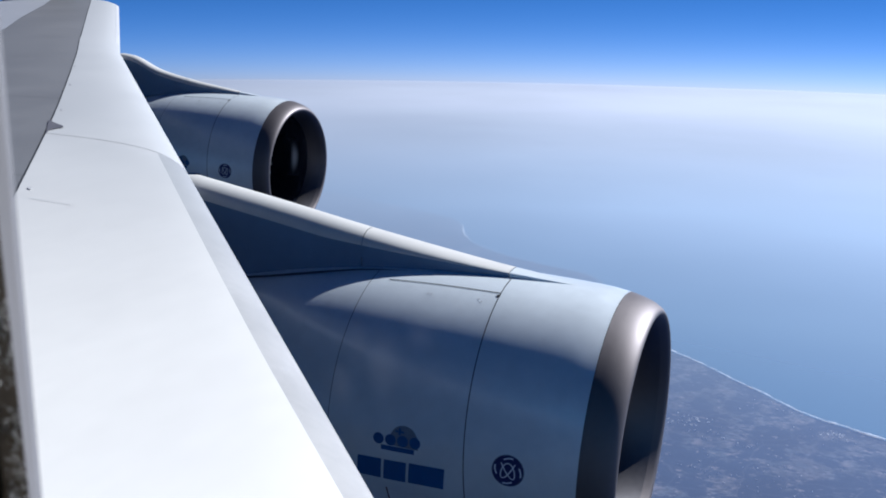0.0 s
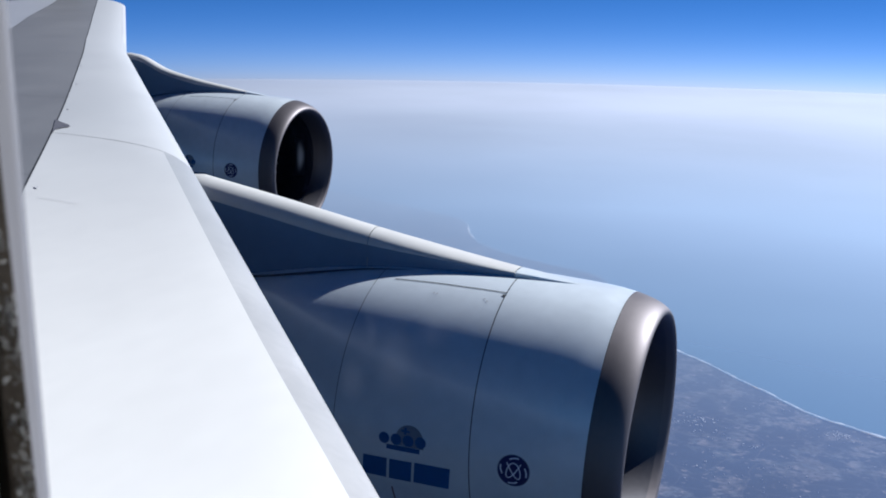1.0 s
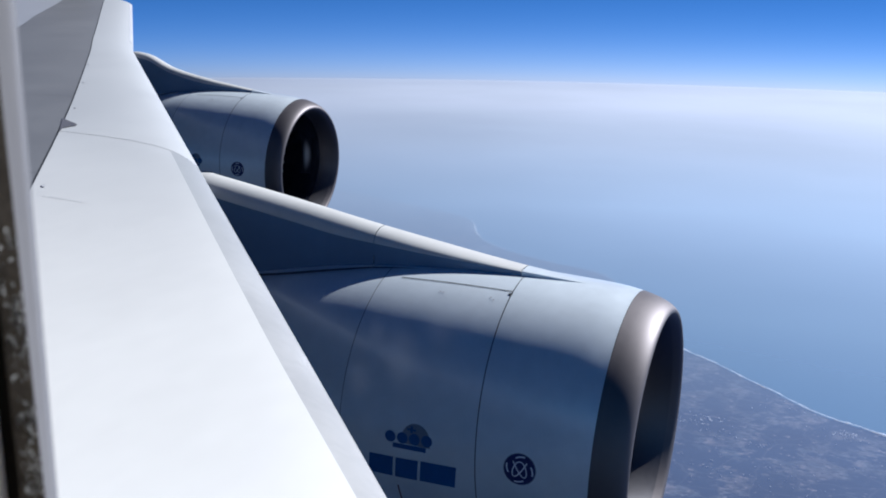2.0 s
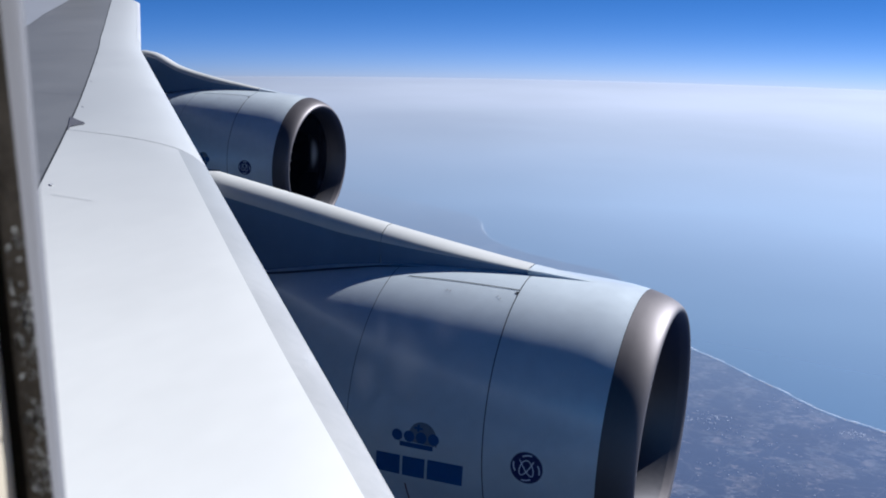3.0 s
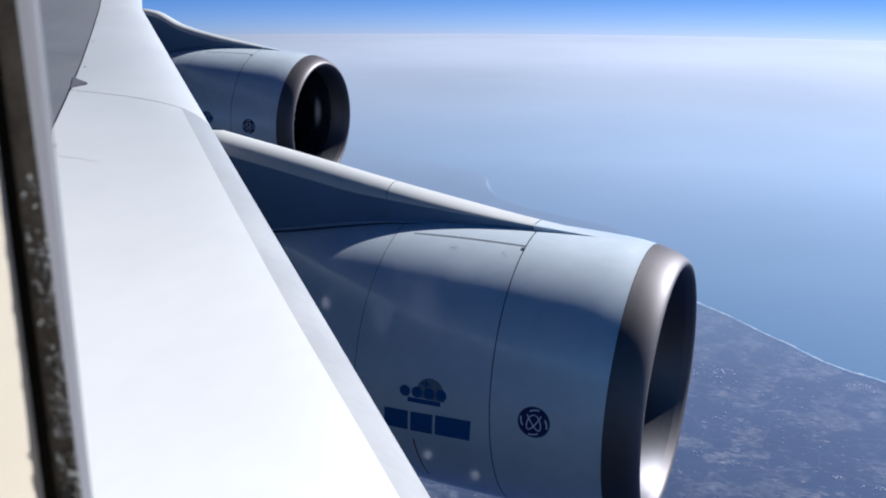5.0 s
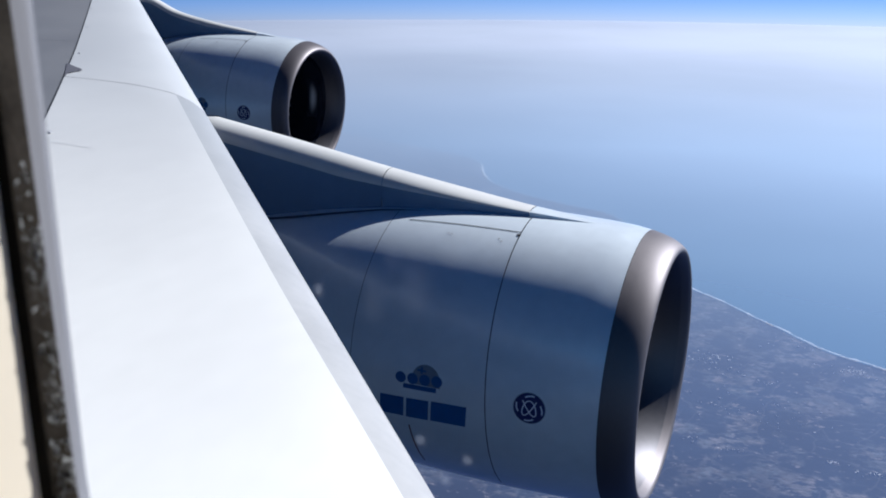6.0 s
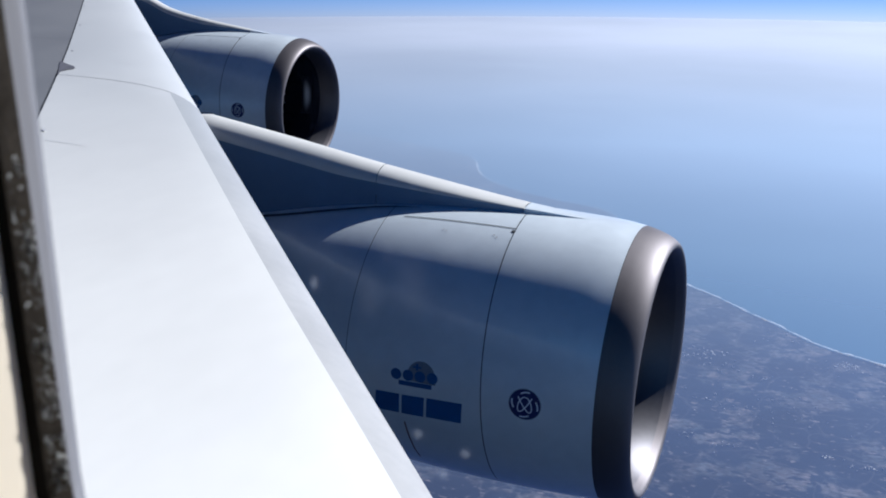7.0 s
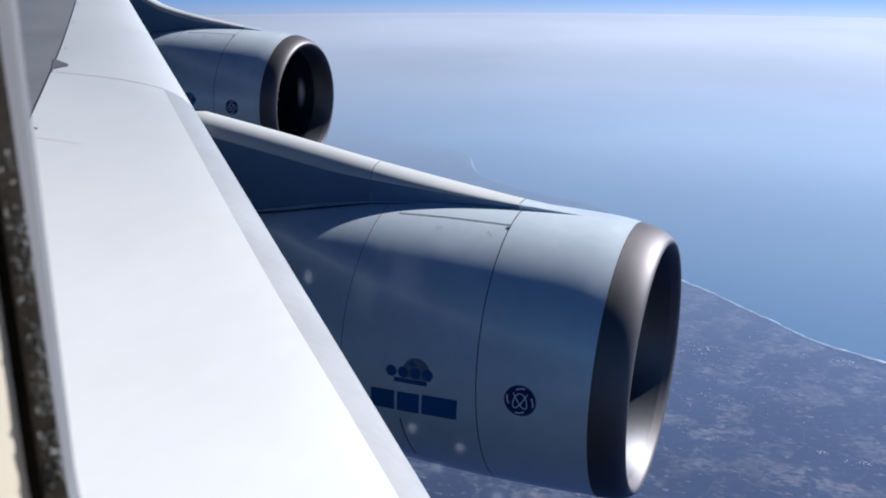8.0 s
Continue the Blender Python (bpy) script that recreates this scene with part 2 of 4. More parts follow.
def ground_material():
    """Parcels of farmland with dark woods, pale tracks and bare pinkish soil."""
    m, n, l = nodes_of("coastal_farmland")
    b = n["Principled BSDF"]
    b.inputs["Roughness"].default_value = 0.95
    tc = n.new("ShaderNodeTexCoord")

    def mapped(scale, turn):
        mp = n.new("ShaderNodeMapping")
        mp.inputs["Scale"].default_value, mp.inputs["Rotation"].default_value = scale, (0, 0, turn)
        l.new(tc.outputs["Object"], mp.inputs[0])
        return mp.outputs[0]

    def grain(scale, detail, rough, way):
        t = n.new("ShaderNodeTexNoise")
        t.inputs["Scale"].default_value, t.inputs["Detail"].default_value, t.inputs["Roughness"].default_value = scale, detail, rough
        l.new(way, t.inputs["Vector"])
        return t.outputs[0]

    def ramp(value, stops):
        r = n.new("ShaderNodeValToRGB")
        e = r.color_ramp.elements
        for k, (p, c) in enumerate(stops):
            x = e[k] if k < 2 else e.new(p)
            x.position, x.color = p, (*(c if isinstance(c, tuple) else (c, c, c)), 1)
        l.new(value, r.inputs[0])
        return r.outputs[0]

    def mix(fac, one, two, kind="MIX"):
        x = n.new("ShaderNodeMix")
        x.data_type, x.blend_type = "RGBA", kind
        for k, v in ((0, fac), (6, one), (7, two)):
            if isinstance(v, float):
                x.inputs[k].default_value = v
            elif isinstance(v, tuple):
                x.inputs[k].default_value = (*v, 1)
            else:
                l.new(v, x.inputs[k])
        return x.outputs[2]
    wide, plain, slant = mapped((0.95, 0.8, 1), 0.22), mapped((0.9, 0.9, 1), 0.35), mapped((0.5, 0.75, 1), -0.12)
    cells = n.new("ShaderNodeTexVoronoi")
    cells.inputs["Scale"].default_value = 0.13
    l.new(plain, cells.inputs["Vector"])
    tone = n.new("ShaderNodeSeparateColor")
    l.new(cells.outputs["Color"], tone.inputs[0])
    fields = ramp(tone.outputs[0], [(0.0, (0.03, 0.042, 0.055)), (1.0, (0.14, 0.125, 0.125)), (0.45, (0.055, 0.065, 0.075)), (0.8, (0.09, 0.09, 0.098))])
    soil = ramp(grain(0.05, 6, 0.6, wide), [(0.42, (0.05, 0.058, 0.068)), (0.66, (0.135, 0.118, 0.118))])
    base = mix(0.55, fields, soil)
    speck = ramp(grain(0.30, 5, 0.65, slant), [(0.34, 0.4), (0.68, 1.7)])
    base = mix(1.0, base, speck, "MULTIPLY")
    woods = ramp(grain(0.034, 4, 0.52, wide), [(0.475, 0.95), (0.56, 0.0)])
    base = mix(woods, base, (0.007, 0.015, 0.032))
    valleys = ramp(grain(0.15, 4, 0.55, slant), [(0.41, 1.0), (0.48, 0.0)])
    base = mix(valleys, base, (0.012, 0.021, 0.038))
    broad = ramp(grain(0.011, 3, 0.5, wide), [(0.38, 0.6), (0.62, 1.45)])
    base = mix(1.0, base, broad, "MULTIPLY")
    bare = ramp(grain(0.24, 5, 0.62, slant), [(0.60, 0.0), (0.70, 0.8)])
    base = mix(bare, base, (0.29, 0.25, 0.235))
    tracks = n.new("ShaderNodeTexVoronoi")
    tracks.feature = "DISTANCE_TO_EDGE"
    tracks.inputs["Scale"].default_value = 0.028
    warp = n.new("ShaderNodeVectorMath")
    warp.operation = "ADD"
    push = n.new("ShaderNodeTexNoise")
    push.inputs["Scale"].default_value = 0.03
    shove = n.new("ShaderNodeVectorMath")
    shove.operation = "SCALE"
    shove.inputs["Scale"].default_value = 22.0
    l.new(plain, push.inputs["Vector"])
    l.new(push.outputs["Color"], shove.inputs[0])
    l.new(plain, warp.inputs[0])
    l.new(shove.outputs[0], warp.inputs[1])
    l.new(warp.outputs[0], tracks.inputs["Vector"])
    base = mix(ramp(tracks.outputs["Distance"], [(0.008, 0.13), (0.022, 0.0)]), base, (0.24, 0.22, 0.21))
    l.new(base, b.inputs["Base Color"])
    return m


def sea_material():
    m, n, l = nodes_of("sea_water")
    b = n["Principled BSDF"]
    b.inputs["Roughness"].default_value = 0.45
    tc, t, ramp = n.new("ShaderNodeTexCoord"), n.new("ShaderNodeTexNoise"), n.new("ShaderNodeValToRGB")
    t.inputs["Scale"].default_value, t.inputs["Detail"].default_value = 0.004, 6
    l.new(tc.outputs["Object"], t.inputs["Vector"])
    ramp.color_ramp.elements[0].color, ramp.color_ramp.elements[1].color = (0.07, 0.17, 0.25, 1), (0.10, 0.22, 0.31, 1)
    l.new(t.outputs[0], ramp.inputs[0])
    l.new(ramp.outputs[0], b.inputs["Base Color"])
    return m


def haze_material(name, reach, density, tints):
    """Blue haze put into a sheet's colour and opacity: thicker far off, with cloudy streaks."""
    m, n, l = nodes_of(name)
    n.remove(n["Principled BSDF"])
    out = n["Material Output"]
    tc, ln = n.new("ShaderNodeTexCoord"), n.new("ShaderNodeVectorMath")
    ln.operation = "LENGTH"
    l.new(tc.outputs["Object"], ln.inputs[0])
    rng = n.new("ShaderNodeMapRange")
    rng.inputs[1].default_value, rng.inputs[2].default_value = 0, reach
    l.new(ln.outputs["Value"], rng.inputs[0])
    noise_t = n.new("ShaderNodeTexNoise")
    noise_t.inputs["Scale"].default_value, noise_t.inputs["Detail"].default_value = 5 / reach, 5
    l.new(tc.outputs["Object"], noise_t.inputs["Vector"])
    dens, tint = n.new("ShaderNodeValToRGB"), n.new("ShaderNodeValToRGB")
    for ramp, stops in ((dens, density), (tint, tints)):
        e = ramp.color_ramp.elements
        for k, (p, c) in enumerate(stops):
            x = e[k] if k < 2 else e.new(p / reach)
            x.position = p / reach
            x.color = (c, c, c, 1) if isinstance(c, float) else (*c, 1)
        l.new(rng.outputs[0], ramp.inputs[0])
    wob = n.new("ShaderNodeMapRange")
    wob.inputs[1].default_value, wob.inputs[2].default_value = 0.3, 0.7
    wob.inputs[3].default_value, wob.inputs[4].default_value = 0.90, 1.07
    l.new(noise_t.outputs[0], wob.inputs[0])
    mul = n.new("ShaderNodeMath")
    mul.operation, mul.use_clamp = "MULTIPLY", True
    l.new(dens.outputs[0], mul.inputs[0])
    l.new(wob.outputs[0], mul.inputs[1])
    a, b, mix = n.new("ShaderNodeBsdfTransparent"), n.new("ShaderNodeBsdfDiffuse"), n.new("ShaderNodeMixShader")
    # haze scatters more light onward from the sun than back: painted into the tint
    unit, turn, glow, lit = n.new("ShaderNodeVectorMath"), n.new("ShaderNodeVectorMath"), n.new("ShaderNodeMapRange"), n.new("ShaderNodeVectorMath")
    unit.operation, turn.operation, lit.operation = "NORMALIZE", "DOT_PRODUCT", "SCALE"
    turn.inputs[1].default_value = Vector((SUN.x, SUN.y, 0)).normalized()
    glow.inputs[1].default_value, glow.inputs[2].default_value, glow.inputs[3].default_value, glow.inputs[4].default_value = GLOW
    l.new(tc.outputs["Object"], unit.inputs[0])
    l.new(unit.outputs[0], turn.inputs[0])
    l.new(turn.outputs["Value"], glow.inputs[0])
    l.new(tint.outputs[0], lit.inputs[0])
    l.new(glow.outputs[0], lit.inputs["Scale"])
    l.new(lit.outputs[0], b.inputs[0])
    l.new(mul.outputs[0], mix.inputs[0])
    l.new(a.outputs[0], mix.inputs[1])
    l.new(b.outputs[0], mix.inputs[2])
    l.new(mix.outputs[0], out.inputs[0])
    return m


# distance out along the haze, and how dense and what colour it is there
# inside 640 m, out of view, kept dark so little light bounces up
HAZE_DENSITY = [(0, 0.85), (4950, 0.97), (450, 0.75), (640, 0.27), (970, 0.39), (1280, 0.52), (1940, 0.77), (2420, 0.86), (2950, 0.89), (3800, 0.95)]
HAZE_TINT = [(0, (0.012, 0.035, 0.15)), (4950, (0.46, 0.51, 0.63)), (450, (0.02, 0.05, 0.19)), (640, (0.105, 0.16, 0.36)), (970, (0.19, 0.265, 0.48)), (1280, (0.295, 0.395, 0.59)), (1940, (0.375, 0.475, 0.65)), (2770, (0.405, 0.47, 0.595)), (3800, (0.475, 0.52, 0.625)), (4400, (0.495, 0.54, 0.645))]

disc("water", GROUND, (200, 600, 1200, 2400, 3600, 4950), sea_material(), "blue hazy sea reaching the horizon", "sea")
disc("haze", GROUND + 4, (300, 700, 1200, 2400, 3600, 4950), haze_material("painted_blue_haze", 4950, HAZE_DENSITY, HAZE_TINT), "sheet of painted pale blue haze over sea and land", "haze")

COAST = [(-4800, 3000), (-2200, 2250), (-1200, 1930), (-760, 1760), (-620, 1690), (-575, 1640), (-560, 1600), (-535, 1550), (-510, 1515), (-445, 1462), (-376, 1426), (-290, 1371), (-240, 1235), (-195, 1150),
         (-146, 1104), (-98, 1059), (-70, 1031), (-25, 983), (0, 963), (25, 949), (60, 930), (300, 790), (1200, 420), (4800, -900)]


def coast(x):
    return table(COAST, x) + 3 * noise.noise((x * 0.03, 3, 0)) + 1.6 * noise.noise((x * 0.11, 9, 0)) + 6 * noise.noise((x * 0.005, 5, 0))


def coast_columns():
    xs, x = [-4800], -4800
    while x < 4800:
        x += 4 if -900 < x < 150 else 60
        xs.append(x)
    return xs


def coast_strip(name, mat, near, far, z, label, category, rough_edge, parent=None):
    """A band along the shore, from near to far metres towards the sea."""
    verts, faces = [], []
    for x in coast_columns():
        y = coast(x)
        w = max(0.0, 0.75 + 1.7 * noise.noise((x * 0.035, 20 + rough_edge, 0)) + 1.7 * noise.noise((x * 0.13, 50 + rough_edge, 0))) * (1 if x > -260 else 3.2 if -572 < x < -530 else 0.06)
        verts += [(x, y + near * w, z), (x + far * 0.4, y + far * w, z)]
    for i in range(len(verts) // 2 - 1):
        faces.append((2 * i, 2 * i + 2, 2 * i + 3, 2 * i + 1))
    ob = mesh_object(name, verts, faces, mat)
    if parent:
        ob.parent = parent
        return ob
    return tagged(ob, label, category, "", "structure")


def land():
    verts, faces, rows = [], [], 14
    xs = coast_columns()
    for x in xs:
        top = coast(x)
        for j in range(rows + 1):
            t = 1 - (1 - j / rows) ** 3
            y = -3000 + (top + 3000) * t
            verts.append((x, y, GROUND + 0.6 + (1 - t) * 0.5))
    for i in range(len(xs) - 1):
        for j in range(rows):
            a = i * (rows + 1) + j
            faces.append((a, a + rows + 1, a + rows + 2, a + 1))
    return tagged(mesh_object("ground", verts, faces, ground_material()), "brown and green coastal farmland under haze", "land", "", "structure")


land()
SAND = material("beach_sand", (0.62, 0.52, 0.38), 0.9, vary=0.15, scale=0.05, fine=0.6)
SURF = material("breaking_surf", (0.88, 0.9, 0.92), 0.7, vary=0.2, scale=0.08, fine=0.9)
coast_strip("beach", SAND, -1.1, 0.3, GROUND + 1.4, "pale sandy beach along the shore", "beach", 0)
coast_strip("surf", SURF, 0.05, 1.8, GROUND + 1.8, "white line of surf along the shore", "surf", 40)


def town(cx, cy, spread, count, seed, size=1.0):
    """Bright roofs of a far town, one mesh of many small blocks."""
    rnd = random.Random(seed)
    verts, faces = [], []
    for _ in range(count):
        x, y = rnd.gauss(cx, spread), rnd.gauss(cy, spread * 0.6)
        if y > coast(x) - 4:
            continue
        a, b, h = (0.25 + 1.1 * rnd.random() ** 2.2) * size, rnd.uniform(0.25, 0.75) * size, rnd.uniform(0.3, 0.9)
        t = rnd.uniform(0, 3.1)
        c, s, k, z = math.cos(t), math.sin(t), len(verts), GROUND + 0.9
        for dz in (0, h):
            for u, v in ((-a, -b), (a, -b), (a, b), (-a, b)):
                verts.append((x + u * c - v * s, y + u * s + v * c, z + dz))
        faces += [(k + 4, k + 5, k + 6, k + 7)] + [(k + i, k + (i + 1) % 4, k + 4 + (i + 1) % 4, k + 4 + i) for i in range(4)]
    ob = mesh_object("town", verts, faces, ROOFS, smooth=False)
    return tagged(ob, "scattered bright roofs of a far coastal town", "town", "", "stuff")


ROOFS = material("sunlit_roofs", (0.86, 0.84, 0.82), 0.6, vary=0.75, scale=0.4, fine=3)

town(-108, 915, 12, 34, 1, 1.05)
town(-84, 890, 16, 16, 2, 0.75)
town(-84, 827, 25, 12, 3, 0.75)
town(8, 925, 14, 22, 4, 0.8)
town(-52, 972, 14, 9, 5, 0.66)
town(-20, 850, 40, 14, 6, 0.61)
town(-150, 800, 60, 14, 7, 0.61)
town(-126, 905, 5, 9, 8, 0.8)
town(-53, 876, 4, 7, 9, 0.7)
town(3, 748, 4, 8, 10, 0.9)
town(28, 738, 7, 12, 11, 0.8)
town(-68, 740, 5, 10, 12, 0.6)
town(-97, 748, 4, 7, 13, 0.6)
town(10, 931, 6, 22, 14, 1.0)
town(-45, 812, 30, 16, 15, 0.5)

# ---- the wing ----
def edge_x(y):
    return -4.678 - 0.827 * (y - 11.68) if y < 21.18 else -12.535 - 0.745 * (y - 21.18)


def edge_z(y):
    d = y - 11.68
    if y < 21.18:
        return 2.05 + 0.0585 * d + 0.0003 * d * d
    d = y - 21.18
    return 2.633 + 0.066 * d + 0.0025 * d * d


CHORD = [(1.5, 16.0), (11.68, 9.8), (21.18, 6.6), (32.3, 3.8)]


def chord(y):
    return table(CHORD, y)


def camber(s):
    return 0.28 * (1 - math.exp(-s / 0.45)) ** 0.85 + 0.02 * s - 0.008 * s * s


def wing_top(y, s, up=0.0):
    """A point on the upper skin, s metres behind the leading edge."""
    s = max(s, 0.0)
    k = 1.0 if y < 21 else 1 - 0.25 * (y - 21) / 11
    a, b = strip_s(y) + 0.02, table(SPAR, y)
    # the nose skin is nearly flat between the leading edge and the spar
    h = camber(s)
    if a < s < b:
        h += (0.7 if y < 11 else 0.7 - 0.6 * min(1, (y - 11) / 1.2)) * (camber(a) + (camber(b) - camber(a)) * (s - a) / (b - a) - h)
    return Vector((edge_x(y) - s, y, edge_z(y) + h * k + up))


def wing_bottom(y, s):
    c = chord(y)
    top = wing_top(y, s).z - edge_z(y)
    t = s / c
    thick = 0.105 * c * (2.97 * math.sqrt(max(t, 0)) - 1.26 * t - 3.5 * t**2 + 2.84 * t**3 - 1.0 * t**4) * 0.62
    return Vector((edge_x(y) - s, y, edge_z(y) + top - max(thick, 0.01) - (0.02 if s > 0.02 else 0)))


STRIP = [(1.5, 0.15), (5.7, 0.22), (7.5, 0.29), (11.8, 0.34), (13, 0.34)]
SPAR = [(1.5, 2.9), (9.55, 1.99), (11.5, 1.77), (13.8, 1.54), (18.8, 1.13), (20.6, 1.02), (21.18, 0.99), (21.8, 0.985), (23.3, 0.995), (27, 1.01), (32.3, 0.98)]
REAR = [(1.5, 8.5), (15, 4.3), (22.3, 3.2), (25.6, 2.98), (29.3, 2.5), (32.3, 2.3)]
wing = tagged(new("airliner_wing"), "swept white and grey airliner wing in flight", "wing")


def strip_s(y):
    return table(STRIP, y)


def skin(name, y0, y1, a, b, mat, label, ny=60, ns=10, up=0.0, power=1.0):
    def f(u, v):
        y = y0 + (y1 - y0) * u
        lo, hi = a(y), b(y)
        return wing_top(y, lo + (hi - lo) * v ** power, up)
    return sheet(name, f, ny, ns, mat, wing, label)


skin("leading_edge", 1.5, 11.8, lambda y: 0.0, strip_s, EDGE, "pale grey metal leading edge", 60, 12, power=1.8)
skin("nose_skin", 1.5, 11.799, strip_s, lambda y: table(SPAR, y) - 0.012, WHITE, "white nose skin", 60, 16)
skin("nose_skin", 11.806, 30.5, lambda y: 0.0, lambda y: table(SPAR, y) - 0.012, WHITE, "white outer nose skin, painted dimmer towards the tip", 80, 24, power=1.8)
skin("spar_joint", 1.5, 30.5, lambda y: table(SPAR, y) - 0.03, lambda y: table(SPAR, y) + 0.03, DARK, "dark sealed joint", 120, 2, -0.004)
cuts = [1.5, 6.0, 10.0, 14.0, 18.0, 22.0, 26.0, 29.5, 30.5]
for y0, y1 in zip(cuts, cuts[1:]):
    skin("box_skin", y0, y1 - 0.006, lambda y: table(SPAR, y) + 0.012, lambda y: table(REAR, y) - 0.008, GREY, "grey painted wing box skin", 20, 12)
    skin("rear_skin", y0, y1 - 0.006, lambda y: table(REAR, y) + 0.008, chord, LIGHTGREY, "lighter grey rear skin", 20, 8)
skin("inner_liner", 1.5, 30.5, lambda y: 0.02, lambda y: chord(y) - 0.02, DARK, "", 60, 24, -0.012)
sheet("lower_skin", lambda u, v: wing_bottom(1.5 + 29.0 * u, chord(1.5 + 29.0 * u) * v ** 2), 60, 24, LIGHTGREY, wing, "pale grey lower skin", flip=True)
# the step that ends the metal leading edge and the low fairing round the pylon's top
skin("joint_line", 11.796, 11.810, lambda y: 0.0, lambda y: table(SPAR, y), STAIN, "", 1, 20, 0.003)
# a bare metal strip along the outer leading edge
skin("leading_edge", 22.4, 30.3, lambda y: 0.0, lambda y: 0.10, PALEMETAL, "bright metal outer leading edge", 40, 6, 0.004)


def wing_mark(name, pts, mat, label="", up=0.008):
    """A small flat mark on the upper skin, from (y, s) corners, as a fan of faces."""
    verts = [wing_top(y, s, up) for y, s in pts]
    return mesh_object(name, verts, [tuple(range(len(verts)))], mat, wing, label)


wing_mark("scuff_patch", [(12.5, 1.69), (12.36, 1.60), (12.24, 1.50), (12.15, 1.49), (12.08, 1.57), (11.95, 1.68), (11.7, 1.73)], SCUFF, "worn grey patch beside the joint")


def stud(y, s, r, mat=STAIN):
    wing_mark("fastener_cap", [(y + 1.6 * r * math.cos(k * math.pi / 5), s + r * math.sin(k * math.pi / 5)) for k in range(10)], mat)


stud(9.6, 1.86, 0.022)
stud(17.1, 1.2, 0.022)
stud(15.2, 1.33, 0.022)
stud(13.2, 1.5, 0.02)
for y, s0, s1 in ((9.32, 1.45, 1.85), (20.57, 0.9, 1.1), (12.75, 0.72, 0.78), (12.75, 0.84, 0.92), (19.2, 1.0, 1.1)):
    wing_mark("scratch", [(y, s0), (y + 0.008, s0), (y + 0.008, s1), (y, s1)], STAIN)


def winglet():
    bm = bmesh.new()
    base = wing_top(30.5, 0.0)
    rings = []
    for u in range(7):
        t = u / 6
        c = 2.5 - 1.4 * t
        x, y, z = base.x - 1.2 - 1.5 * t, 30.5 + 0.15 * math.sin(t * 1.5) + 0.8 * t, base.z - 0.05 + 1.8 * t ** 1.2
        ring = []
        for k in range(12):
            a = 2 * math.pi * k / 12
            ring.append(bm.verts.new((x - c / 2 + c / 2 * math.cos(a), y + 0.09 * (1 - 0.6 * t) * math.sin(a), z + 0.05 * math.sin(a) * (1 - t))))
        rings.append(ring)
    for p, q in zip(rings, rings[1:]):
        for k in range(12):
            bm.faces.new((p[k], p[(k + 1) % 12], q[(k + 1) % 12], q[k]))
    bm.faces.new(rings[0][::-1])
    bm.faces.new(rings[-1])
    part("winglet", bm, HULL, wing, "upswept blue winglet")


winglet()

# ---- engines ----
OUTER = [(-4.25, 0.93), (-3.8, 1.03), (-3.2, 1.155), (-2.54, 1.247), (-2.0, 1.284), (-1.6, 1.294), (-1.25, 1.295), (-1.0, 1.290), (-0.6, 1.276), (-0.293, 1.254)]
LIPS = [(-0.293, 1.254), (-0.2, 1.238), (-0.12, 1.217), (-0.06, 1.192), (-0.02, 1.163), (0.0, 1.131), (-0.015, 1.10), (-0.045, 1.079), (-0.09, 1.056)]
BARREL = [(-0.36, 0.970), (-0.32, 0.977), (-0.24, 0.999), (-0.16, 1.027), (-0.09, 1.056)]


def lift(s):
    return 0.03 * min(1.0, max(0.0, (-s - 0.05) / 0.4))


def cowl_point(s, phi, up=0.0, r=None):
    """On the cowl, s along its axis (0 at the inlet), phi degrees up from its inboard side."""
    r = table(OUTER, s) + up if r is None else r
    a = radians(phi)
    return Vector((s, -r * math.cos(a), r * math.sin(a) + lift(s)))


def seam_front(phi):
    return -1.245 - 0.045 * math.sin(radians(phi))


